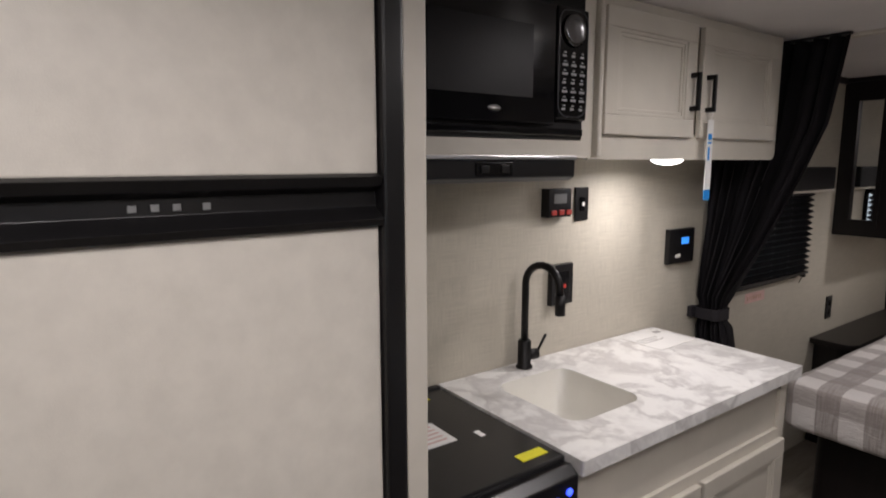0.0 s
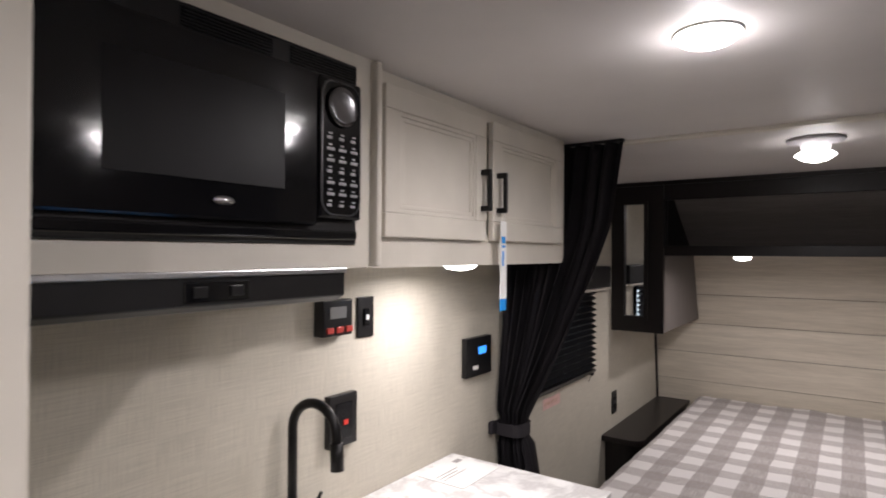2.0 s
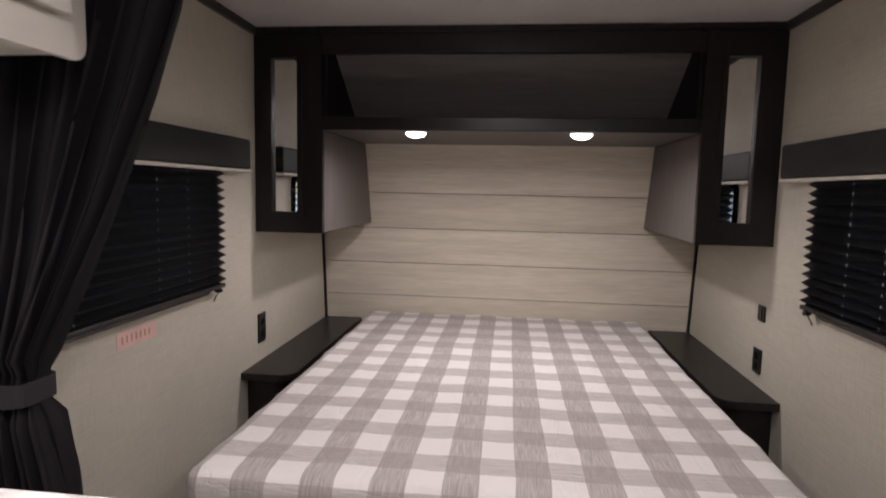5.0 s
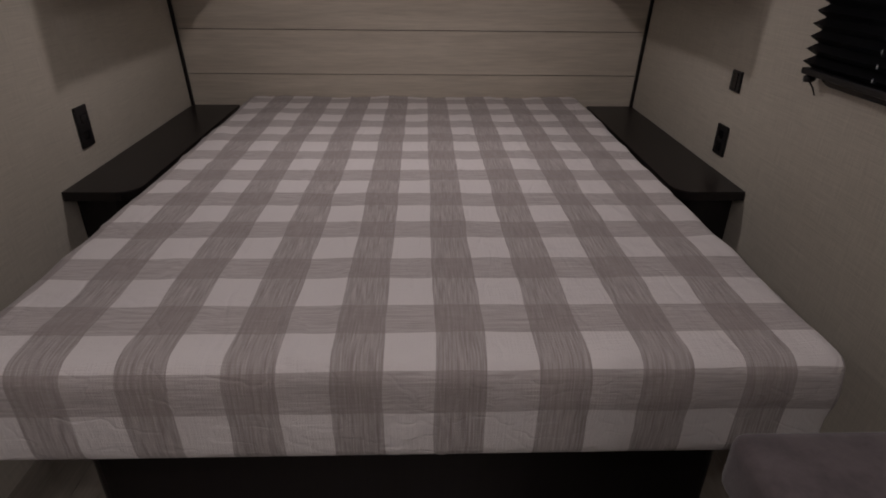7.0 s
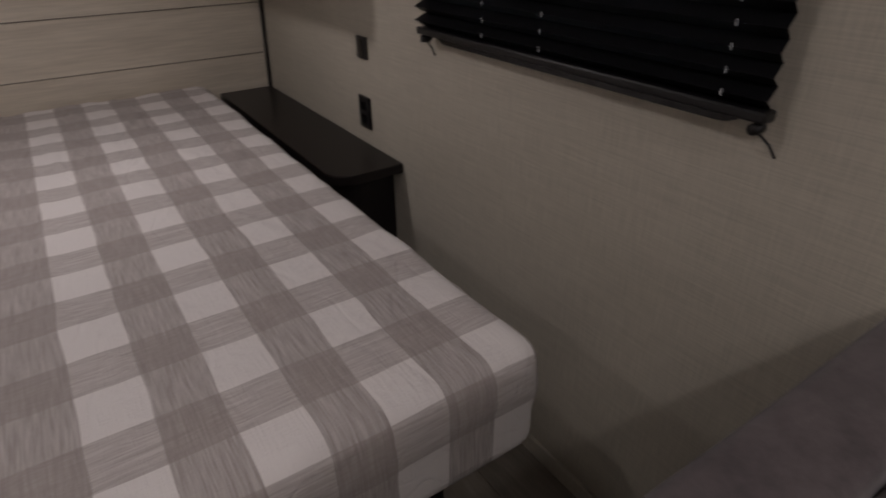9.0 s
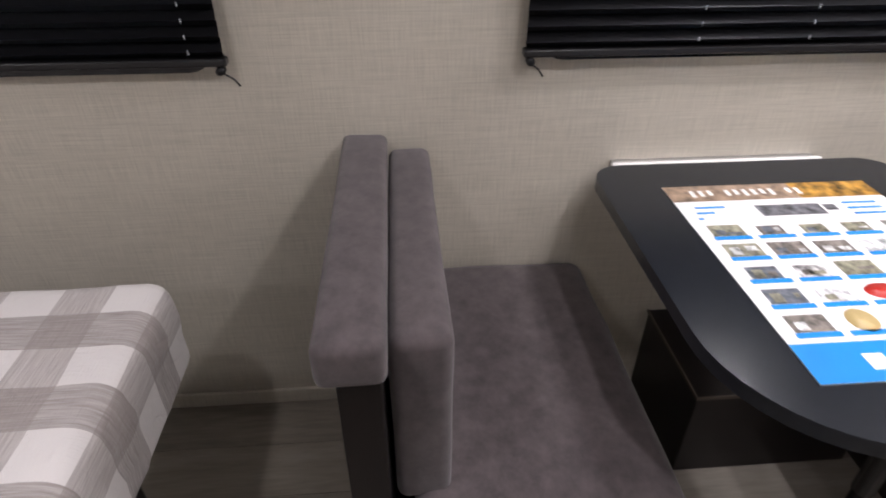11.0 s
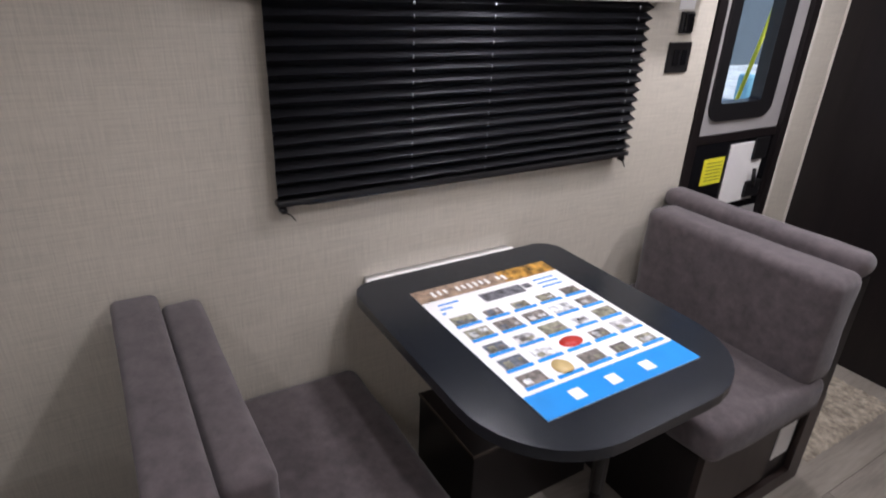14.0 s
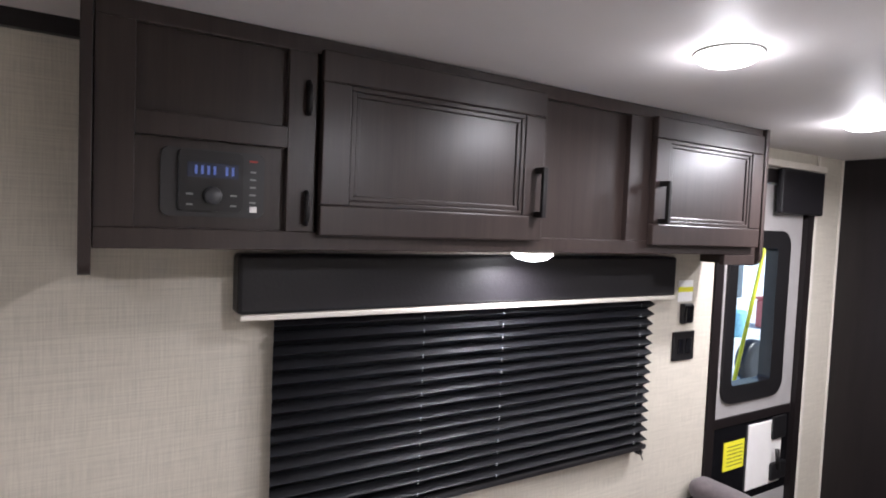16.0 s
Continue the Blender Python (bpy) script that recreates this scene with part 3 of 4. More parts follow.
def counter():
    c = root("kitchen_counter", 0.28, -3.04, 0, "cream base cabinet with marbled laminate countertop", "kitchen counter")
    y0, y1, Z = -3.556, -2.525, 0.905
    outer = round_rect(0.002, 0.552, y0, y1, 0.006)
    inner = round_rect(0.105, 0.415, -3.43, -3.15, 0.05)
    tagged(ring("countertop", "z", outer, inner, Z - 0.036, Z, MARBLE, c), "white marbled laminate countertop")
    bm = bmesh.new()
    rows = []
    for k, (grow, z) in enumerate(((0.0, Z - 0.002), (-0.012, Z - 0.03), (-0.03, Z - 0.12), (-0.07, Z - 0.14))):
        rows.append([bm.verts.new((u, v, z)) for u, v in round_rect(0.105 - grow, 0.415 + grow, -3.43 - grow, -3.15 + grow, 0.05)])
    for a, b in zip(rows, rows[1:]):
        for i in range(len(a)):
            j = (i + 1) % len(a)
            bm.faces.new((a[i], a[j], b[j], b[i]))
    bm.faces.new(rows[-1])
    under(mesh_ob("sink", bm, SINK, True), c)
    lathe("drain", [(0.03, 0), (0.03, 0.004), (0.02, 0.002)], 0.26, -3.29, Z - 0.139, STEEL, c)
    box("end_panel", (0.003, y1 - 0.045, 0.0), (0.50, y1 - 0.02, Z - 0.037), CREAM, 0.003, c)
    box("side_panel", (0.003, y0 + 0.004, 0.0), (0.50, y0 + 0.022, Z - 0.037), CREAM, 0.003, c)
    box("back", (0.003, y0 + 0.023, 0.0), (0.02, y1 - 0.046, Z - 0.2), CREAM, 0, c)
    boxes("face_frame", [((0.50, y0 + 0.004, 0.08), (0.518, y1 - 0.02, 0.14)), ((0.50, y0 + 0.004, 0.14), (0.518, y0 + 0.05, Z - 0.037)),
                         ((0.50, y1 - 0.06, 0.14), (0.518, y1 - 0.02, Z - 0.037)), ((0.50, y0 + 0.05, 0.655), (0.518, y1 - 0.06, 0.70)),
                         ((0.50, y0 + 0.05, 0.70), (0.508, y1 - 0.06, 0.84)), ((0.50, y0 + 0.05, 0.84), (0.518, y1 - 0.06, Z - 0.037))], CREAM, 0.002, c)
    box("toe_kick", (0.003, y0 + 0.03, 0.0), (0.46, y1 - 0.05, 0.08), ESPRESSO, 0, c)
    mid = (y0 + y1) / 2
    panel_door(c, 0.519, 1, y0 + 0.03, mid - 0.008, 0.12, 0.668, CREAM, 0.055)
    panel_door(c, 0.519, 1, mid + 0.008, y1 - 0.045, 0.12, 0.668, CREAM, 0.055)


def faucet():
    f = root("kitchen_faucet", 0.06, -3.253, 0.905, "matte black gooseneck kitchen faucet with side lever", "faucet")
    x, y = 0.045, -3.253
    lathe("body", [(0.026, 0), (0.026, 0.006), (0.021, 0.01), (0.021, 0.085), (0.017, 0.09)], x, y, 0.906, MATTE_BLACK, f)
    pts = [(x, y, 0.99), (x, y, 1.155)]
    for i in range(13):
        a = radians(180 - 15 * i)
        pts.append((x + 0.065 + 0.065 * math.cos(a), y + 0.1 * 0.065 * (1 + math.cos(a)), 1.175 + 0.065 * math.sin(a)))
    pts += [(x + 0.132, y + 0.013, 1.14)]
    tube("neck", pts, 0.0115, MATTE_BLACK, f)
    tube("spray_head", [(x + 0.131, y + 0.013, 1.16), (x + 0.134, y + 0.013, 1.10)], 0.0155, MATTE_BLACK, f)
    tube("lever_base", [(x, y, 0.945), (x + 0.01, y + 0.045, 0.945)], 0.017, MATTE_BLACK, f)
    tube("lever", [(x + 0.01, y + 0.042, 0.945), (x + 0.018, y + 0.075, 1.005)], 0.0045, MATTE_BLACK, f)


def stove():
    s = root("cooktop_range", 0.27, -3.76, 0, "black gas range with closed cover and blue-lit knobs", "stove")
    y0, y1 = -3.966, -3.562
    box("body", (0.004, y0, 0.25), (0.50, y1, 0.87), BLACK, 0.004, s)
    box("cover", (0.03, y0, 0.885), (0.505, y1, 0.903), plain("black_cover_glass", (0.01, 0.01, 0.011), 0.22), 0.005, s)
    box("hinge_rail", (0.004, y0, 0.87), (0.028, y1, 0.908), BLACK, 0.004, s)
    prism("control_panel", [(0.48, 0.76), (0.545, 0.76), (0.545, 0.875), (0.52, 0.892), (0.48, 0.884)], "y", y0, y1, BLACK, 0.003, s)
    box("oven_door", (0.50, y0 + 0.01, 0.34), (0.53, y1 - 0.01, 0.745), GLOSS, 0.005, s)
    box("lower_panel", (0.004, y0, 0.0), (0.50, y1, 0.248), CREAM, 0.004, s)
    for k in range(4):
        y = y1 - 0.07 - 0.085 * k
        lathe("knob", [(0.022, 0), (0.022, 0.006), (0.017, 0.008), (0.015, 0.028)], 0.545, y, 0.815, BLACK, s, "x")
        lathe("knob_light", [(0.027, 0), (0.027, 0.002)], 0.5445, y, 0.815, LED_BLUE, s, "x")
    lathe("ignition_light", [(0.008, 0), (0.008, 0.004), (0.004, 0.006)], 0.545, y1 - 0.03, 0.845, LED_BLUE, s, "x")
    for n, (a, b, m) in enumerate((((0.20, -3.80), (0.31, -3.715), PAPER), ((0.05, -3.90), (0.15, -3.79), PAPER), ((0.445, -3.66), (0.475, -3.585), YELLOW), ((0.055, -3.665), (0.08, -3.635), YELLOW), ((0.035, -3.80), (0.055, -3.72), YELLOW), ((0.30, -3.66), (0.33, -3.645), PAPER))):
        box("label", (*a, 0.9035), (*b, 0.9045), m, 0, s)
    boxes("label_print", [((0.215 + 0.018 * k, -3.79, 0.9046), (0.221 + 0.018 * k, -3.73, 0.9049)) for k in range(5)], PINK, 0, s)


def wall_plate(name, y0, y1, z0, z1, x, sign, label, depth=0.008, mat=None):
    p = root(name, x, (y0 + y1) / 2, z0, label, name.replace("_", " "))
    box("plate", (x, y0, z0), (x + sign * depth, y1, z1), mat or BLACK, 0.003, p)
    return p


def kitchen_wall_devices():
    p = wall_plate("water_monitor", -3.150, -3.046, 1.370, 1.462, 0, 1, "black tank monitor panel with red buttons", 0.035)
    box("screen", (0.0355, -3.128, 1.415), (0.037, -3.070, 1.445), plain("grey_lcd", (0.2, 0.2, 0.2), 0.3), 0.001, p)
    for k in range(3):
        box("button", (0.0355, -3.140 + 0.034 * k, 1.378), (0.040, -3.116 + 0.034 * k, 1.394), LED_RED, 0.002, p)
    p = wall_plate("light_switch", -2.997, -2.932, 1.350, 1.462, 0, 1, "black wall switch with white toggle")
    box("rocker", (0.008, -2.977, 1.382), (0.012, -2.953, 1.430), GLOSS, 0.002, p)
    box("toggle", (0.0121, -2.970, 1.399), (0.016, -2.960, 1.413), WHITE, 0.001, p)
    p = wall_plate("thermostat", -2.470, -2.300, 1.148, 1.285, 0, 1, "black wall thermostat with blue display", 0.022)
    tagged(box("display", (0.0225, -2.392, 1.224), (0.0235, -2.342, 1.250), LCD_BLUE, 0.001, p), "lit blue display")
    box("label", (0.0225, -2.43, 1.172), (0.0235, -2.395, 1.186), WHITE, 0.001, p)
    p = wall_plate("power_outlet", -3.112, -3.010, 1.075, 1.212, 0, 1, "large black outlet with red test button", 0.02)
    box("face", (0.0205, -3.090, 1.095), (0.023, -3.032, 1.190), GLOSS, 0.002, p)
    box("test_button", (0.0235, -3.066, 1.132), (0.026, -3.050, 1.146), RED, 0.001, p)


fridge(), fridge_cabinet(), microwave_cabinet(), microwave(), hood(), wall_cabinet(), price_tag(), counter(), faucet(), stove(), kitchen_wall_devices()
sheet = root("paper_sheet", 0.14, -2.66, 0.906, "printed white paper lying on the countertop", "paper")
box("page", (0.03, -2.76, 0.9065), (0.20, -2.55, 0.9075), PAPER, 0, sheet)
boxes("print", [((0.05, -2.60, 0.9077), (0.07, -2.565, 0.908)), ((0.09, -2.745, 0.9077), (0.094, -2.63, 0.908)), ((0.105, -2.745, 0.9077), (0.109, -2.65, 0.908)), ((0.12, -2.745, 0.9077), (0.124, -2.63, 0.908))], GREY, 0, sheet)


# ---- things: windows, blinds and curtain ----
def pleated_blind(sign, x, ya, yb, za, zb, n, group):
    """A pleated shade against a wall at x; sign is the way into the room."""
    r = root("pleated_blind", x, (ya + yb) / 2, za, "lowered black pleated window shade", "window blind", group)
    bm = bmesh.new()
    h = (zb - za) / n
    prev = None
    for i in range(2 * n + 1):
        z = za + h * i / 2
        d = 0.034 if i % 2 else 0.010
        d += random.uniform(-0.0015, 0.0015)
        e = 0.003 if i % 2 else -0.003
        row = []
        for k in range(5):
            y = ya - e + (yb - ya + 2 * e) * k / 4
            row.append(bm.verts.new((x + sign * (d + random.uniform(-0.001, 0.001)), y, z)))
        if prev:
            for k in range(4):
                bm.faces.new((prev[k], prev[k + 1], row[k + 1], row[k]))
        prev = row
    bmesh.ops.solidify(bm, geom=bm.faces[:], thickness=0.0015)
    under(mesh_ob("pleats", bm, BLIND), r)
    box("bottom_rail", (x + sign * 0.004, ya - 0.004, za - 0.016), (x + sign * 0.032, yb + 0.004, za), BLACK, 0.004, r)
    for y in (ya + 0.06, (ya + yb) / 2, yb - 0.3 * (yb - ya)):
        boxes("cord", [((x + sign * 0.035, y - 0.001, za + h * (j + 0.35)), (x + sign * 0.0365, y + 0.001, za + h * (j + 0.65))) for j in range(n)], plain("pale_cord", (0.35, 0.36, 0.38), 0.6), 0, r)
    for y, s in ((ya + 0.012, -1), (yb - 0.012, 1)):
        lathe("cord_clip", [(0.008, 0), (0.009, 0.018), (0.005, 0.026)], x + (0.0 if sign > 0 else -0.026), y, za - 0.026, BLACK, r, "x")
        tube("cord_end", [(x + sign * 0.015, y, za - 0.03), (x + sign * 0.012, y - 0.02, za - 0.045), (x + sign * 0.01, y - 0.03, za - 0.06)], 0.002, BLACK, r, 6)


def window_unit(name, wx, sign, ya, yb, za, zb):
    w = structure(new(name), "black framed trailer window behind its shade")
    o = round_rect(ya - 0.03, yb + 0.03, za - 0.045, zb + 0.03, 0.06)
    i = round_rect(ya + 0.004, yb - 0.004, za + 0.004, zb - 0.004, 0.03)
    ring("frame", "x", o, i, wx, wx + sign * 0.012, GLOSS, w)
    g = box("pane", (wx - sign * 0.030, ya, za), (wx - sign * 0.026, yb, zb), GLASS, 0, w)
    g.visible_shadow = False


def valance(sign, x, ya, yb, za, zb, depth, group):
    v = root("window_valance", x, (ya + yb) / 2, za, "padded black leatherette valance with cream lower edge", "valance", group)
    box("cover", (x, ya, za + 0.012), (x + sign * depth, yb, zb), VALANCE, 0.008, v)
    tagged(box("edge", (x, ya + 0.004, za), (x + sign * (depth + 0.004), yb - 0.004, za + 0.0115), CREAM, 0.003, v), "cream edge strip")


window_unit("window_1", 0.0, 1, *WIN_L)
window_unit("window_2", W, -1, *WIN_R)
window_unit("window_3", W, -1, *WIN_D)
pleated_blind(1, 0.013, -2.09, -1.295, 1.0, 1.40, 14, "bedroom blinds")
pleated_blind(-1, W - 0.013, -2.09, -1.265, 1.0, 1.40, 14, "bedroom blinds")
pleated_blind(-1, W - 0.013, -3.815, -2.675, 1.005, 1.45, 15, "dinette blind")
valance(1, 0.0, -2.17, -1.085, 1.395, 1.52, 0.05, "bedroom valances")
valance(-1, W, -2.17, -1.06, 1.395, 1.525, 0.05, "bedroom valances")
valance(-1, W, -3.90, -2.60, 1.450, 1.58, 0.055, "dinette valance")


def curtain():
    c = root("privacy_curtain", 0.1, -2.2, 0.03, "charcoal privacy curtain gathered and tied at the wall", "curtain")
    prof = [(1.965, 0.02, 0.475), (1.68, 0.01, 0.435), (1.52, 0.008, 0.375), (1.30, 0.006, 0.275), (1.15, 0.006, 0.20), (1.0, 0.006, 0.125), (0.925, 0.008, 0.105),
            (0.87, 0.006, 0.13), (0.75, 0.006, 0.155), (0.4, 0.006, 0.17), (0.03, 0.006, 0.18)]
    zs = [p[0] for p in prof][::-1]
    lo = [p[1] for p in prof][::-1]
    hi = [p[2] for p in prof][::-1]
    bm = bmesh.new()
    rows = []
    nu, nv = 110, 60
    for j in range(nv + 1):
        z = 0.03 + (1.965 - 0.03) * j / nv
        a, b = float(np.interp(z, zs, lo)), float(np.interp(z, zs, hi))
        amp = 0.012 + 0.028 * min(1.0, max(0.0, 1.2 - (b - a) * 1.6))
        if abs(z - 0.925) < 0.05:
            amp *= 0.6
        row = []
        for i in range(nu + 1):
            u = i / nu
            ph = u * 2 * math.pi * 8.5 + 0.8 * math.sin(z * 2.3 + u * 4)
            y = -2.205 + amp * (math.sin(ph) + 0.35 * math.sin(2.3 * ph + 1 + z)) + 0.012 * noise.noise((u * 3, z * 2, 0))
            row.append(bm.verts.new((a + (b - a) * u + 0.004 * math.sin(ph * 2), y, z)))
        rows.append(row)
    for p, q in zip(rows, rows[1:]):
        for i in range(nu):
            bm.faces.new((p[i], p[i + 1], q[i + 1], q[i]))
    bmesh.ops.solidify(bm, geom=bm.faces[:], thickness=0.002)
    under(mesh_ob("cloth", bm, CURTAIN, True), c)
    ring("tie_band", "z", round_rect(0.003, 0.118, -2.262, -2.150, 0.03), round_rect(0.006, 0.113, -2.256, -2.156, 0.028), 0.905, 0.950, CURTAIN, c)
    box("snap_tab", (0.001, -2.29, 0.91), (0.02, -2.255, 0.955), CURTAIN, 0.004, c)
    box("ceiling_track", (0.02, -2.215, CEIL - 0.010), (0.48, -2.195, CEIL), BLACK, 0.002, c)


curtain()
lab = root("warning_label", 0.001, -1.74, 0.88, "pink emergency window label on the wallpaper", "label")
box("sticker", (0.0005, -1.82, 0.892), (0.0018, -1.64, 0.940), PINK, 0, lab)
boxes("print", [((0.0018, -1.80 + 0.02 * k, 0.906), (0.0022, -1.794 + 0.02 * k, 0.926)) for k in range(7)], COPPER, 0, lab)


# ---- things: bedroom ----
def slope_y(z):
    return float(np.interp(z, (0.55, 1.13, 1.58), (0.0, -0.065, -0.225)))


def wardrobe(x0, x1, mx0, mx1, inner):
    w = root("wardrobe", (x0 + x1) / 2, -0.55, 1.157, "dark espresso hanging wardrobe with a narrow mirror door", "wardrobe", "bedside wardrobes")
    xi0, xi1 = min(x0, x1), max(x0, x1)
    prism("body", [(-0.915, 1.160), (slope_y(1.16) - 0.003, 1.160), (slope_y(1.58) - 0.003, 1.58), (-0.42, CEIL - 0.003), (-0.915, CEIL - 0.003)], "x", xi0 + 0.002, xi1 - 0.004, ESPRESSO, 0.0, w)
    side = inner
    t = 0.004 if side == xi1 else -0.004
    tagged(prism("side_panel", [(-0.914, 1.162), (slope_y(1.16) - 0.004, 1.162), (slope_y(1.57) - 0.004, 1.572), (-0.914, 1.572)], "x", side - t, side, TAUPE, 0, w), "taupe inner side panel")
    ring("door", "y", [(xi0, 1.157), (xi1, 1.157), (xi1, CEIL - 0.02), (xi0, CEIL - 0.02)], [(mx0, 1.243), (mx1, 1.243), (mx1, 1.856), (mx0, 1.856)], -0.940, -0.917, ESPRESSO, w)
    ring("moulding", "y", [(mx0 - 0.02, 1.223), (mx1 + 0.02, 1.223), (mx1 + 0.02, 1.876), (mx0 - 0.02, 1.876)], [(mx0, 1.243), (mx1, 1.243), (mx1, 1.856), (mx0, 1.856)], -0.948, -0.939, ESPRESSO, w)
    tagged(box("mirror", (mx0, -0.926, 1.243), (mx1, -0.922, 1.856), MIRROR, 0, w), "narrow mirror pane")


wardrobe(0.0, 0.283, 0.073, 0.181, 0.283)
wardrobe(W, 1.747, 1.826, 1.938, 1.747)


def overhead():
    o = root("headboard_cubby", 1.015, -0.6, 1.575, "dark open overhead storage shelf above the bed", "shelf")
    a, b = 0.285, 1.745
    box("top_rail", (a, -0.940, 1.872), (b, -0.915, CEIL - 0.015), ESPRESSO_H, 0.003, o)
    box("crown", (0.0, -0.952, CEIL - 0.022), (W, -0.9405, CEIL), ESPRESSO_H, 0.002, o)
    box("shelf_rail", (a, -0.940, 1.576), (b, -0.915, 1.628), ESPRESSO_H, 0.003, o)
    box("shelf", (a, -0.9145, 1.578), (b, -0.23, 1.594), TAUPE, 0, o)
    for x, k in ((a, 1), (b, -1)):
        prism("side", [(-0.914, 1.595), (-0.25, 1.595), (-0.44, CEIL - 0.02), (-0.914, CEIL - 0.02)], "x", x, x + k * 0.012, ESPRESSO, 0, o)
        v = [(x + k * 0.0125, -0.913), (x + k * 0.075, -0.60), (x + k * 0.0125, -0.60)]
        prism("corner_fillet", v if k > 0 else v[::-1], "z", 1.595, CEIL - 0.02, ESPRESSO, 0, o)
    tagged(prism("back_panel", [(-0.62, 1.595), (-0.60, 1.595), (-0.88, CEIL - 0.02), (-0.90, CEIL - 0.02)], "x", a + 0.0125, b - 0.0125, LIT_TAUPE, 0, o), "taupe sloped back panel, coloured lighter as if lit")


overhead()


def headboard():
    h = structure(new("headboard_wall"), "whitewashed horizontal plank wall behind the bed")
    cuts = [0.42, 0.555, 0.745, 0.935, 1.130, 1.325, 1.58]
    for a, b in zip(cuts, cuts[1:]):
        bm = bmesh.new()
        ya, yb = slope_y(a), slope_y(b)
        g = 0.0018
        pts = [(ya, a + g), (yb, b - g), (yb + 0.012, b - g), (ya + 0.012, a + g)]
        v0 = [bm.verts.new((0.002, y, z)) for y, z in pts]
        v1 = [bm.verts.new((W - 0.002, y, z)) for y, z in pts]
        bm.faces.new(v0)
        bm.faces.new(v1[::-1])
        for i in range(4):
            bm.faces.new((v0[i], v0[(i + 1) % 4], v1[(i + 1) % 4], v1[i]))
        under(mesh_ob("plank", bm, PLANK), h)
    for x in (0.0, W - 0.012):
        prism("corner_trim", [(slope_y(0.6) - 0.014, 0.60), (slope_y(0.6) - 0.001, 0.60), (slope_y(1.16) - 0.001, 1.16), (slope_y(1.16) - 0.014, 1.16)], "x", x, x + 0.012, ESPRESSO, 0, h)


headboard()


def nightstand(x0, x1):
    n = root("nightstand", (x0 + x1) / 2, -0.55, 0, "narrow dark espresso bedside shelf cabinet", "nightstand", "nightstands")
    left = x0 < 1
    r = (0.0, 0.06, 0.0, 0.0) if left else (0.06, 0.0, 0.0, 0.0)
    prism("top", round_rect(x0, x1, -1.095, -0.004, r), "z", 0.575, 0.604, ESPRESSO_H, 0.003, n)
    bx = (x0 + 0.001, x1 - 0.02) if left else (x0 + 0.02, x1 - 0.001)
    q = (0.0, 0.08, 0.0, 0.0) if left else (0.08, 0.0, 0.0, 0.0)
    prism("body", round_rect(*bx, -1.035, -0.006, q), "z", 0.0, 0.574, ESPRESSO, 0, n)


nightstand(0.0, 0.214)
nightstand(1.817, W)


def bed():
    b = root("bed", 1.02, -0.98, 0, "queen bed with grey and white gingham cover", "bed")
    prism("base", round_rect(0.33, 1.71, -1.80, -0.012, (0.05, 0.05, 0, 0)), "z", 0.0, 0.438, ESPRESSO, 0, b)
    bm = bmesh.new()
    add_box(bm, (0.266, -1.975, 0.44), (1.770, -0.012, 0.652), 0.042, 5)
    bmesh.ops.triangulate(bm, faces=[f for f in bm.faces if len(f.verts) > 4])
    bmesh.ops.subdivide_edges(bm, edges=[e for e in bm.edges if e.calc_length() > 0.3], cuts=90, use_grid_fill=True)
    bmesh.ops.subdivide_edges(bm, edges=[e for e in bm.edges if e.calc_length() > 0.08], cuts=5, use_grid_fill=True)
    for v in bm.verts:
        p = v.co.copy()
        sag = 0.006 * noise.noise((p.x * 5, p.y * 5, p.z * 9))
        pull = 0.5 - abs(noise.noise((p.x * 7.0 + 0.8 * p.y, p.y * 1.3, 3.0)))
        edge = max(0.0, 1 - min(p.y + 1.975, p.x - 0.266, 1.770 - p.x) / 0.22)
        crease = max(0.0, 0.16 - abs(noise.noise((p.x * 9 + p.y * 4, p.y * 6 - p.x * 3, p.z * 7)))) / 0.16
        h = sag + 0.010 * max(0.0, pull - 0.38) / 0.12 * 0.45 + 0.0045 * crease * (0.25 + 0.75 * edge)
        if p.z > 0.60:
            v.co.z += h
        elif p.z > 0.46:
            if p.y < -1.93:
                v.co.y -= 0.006 * crease + 0.5 * sag
            if p.x > 1.72 or p.x < 0.31:
                v.co.x += (0.006 * crease + 0.5 * sag) * (1 if p.x > 1 else -1)
    tagged(under(mesh_ob("mattress", bm, GINGHAM, True), b), "gingham-covered mattress")


bed()


def outlet(x, sign, y0, y1, z0, z1, label):
    p = wall_plate("wall_outlet", y0, y1, z0, z1, x, sign, label)
    m = (y0 + y1) / 2
    h = z1 - z0
    for k in (0.3, 0.7):
        box("socket", (x + sign * 0.008, m - 0.014, z0 + h * k - 0.013), (x + sign * 0.0105, m + 0.014, z0 + h * k + 0.013), GLOSS, 0.002, p)


outlet(0.0, 1, -0.935, -0.865, 0.682, 0.808, "black power outlet on the wallpaper wall")
outlet(W, -1, -0.925, -0.865, 0.862, 0.925, "small black media plate on the wallpaper wall")
outlet(W, -1, -0.920, -0.850, 0.655, 0.752, "black power outlet on the wallpaper wall")

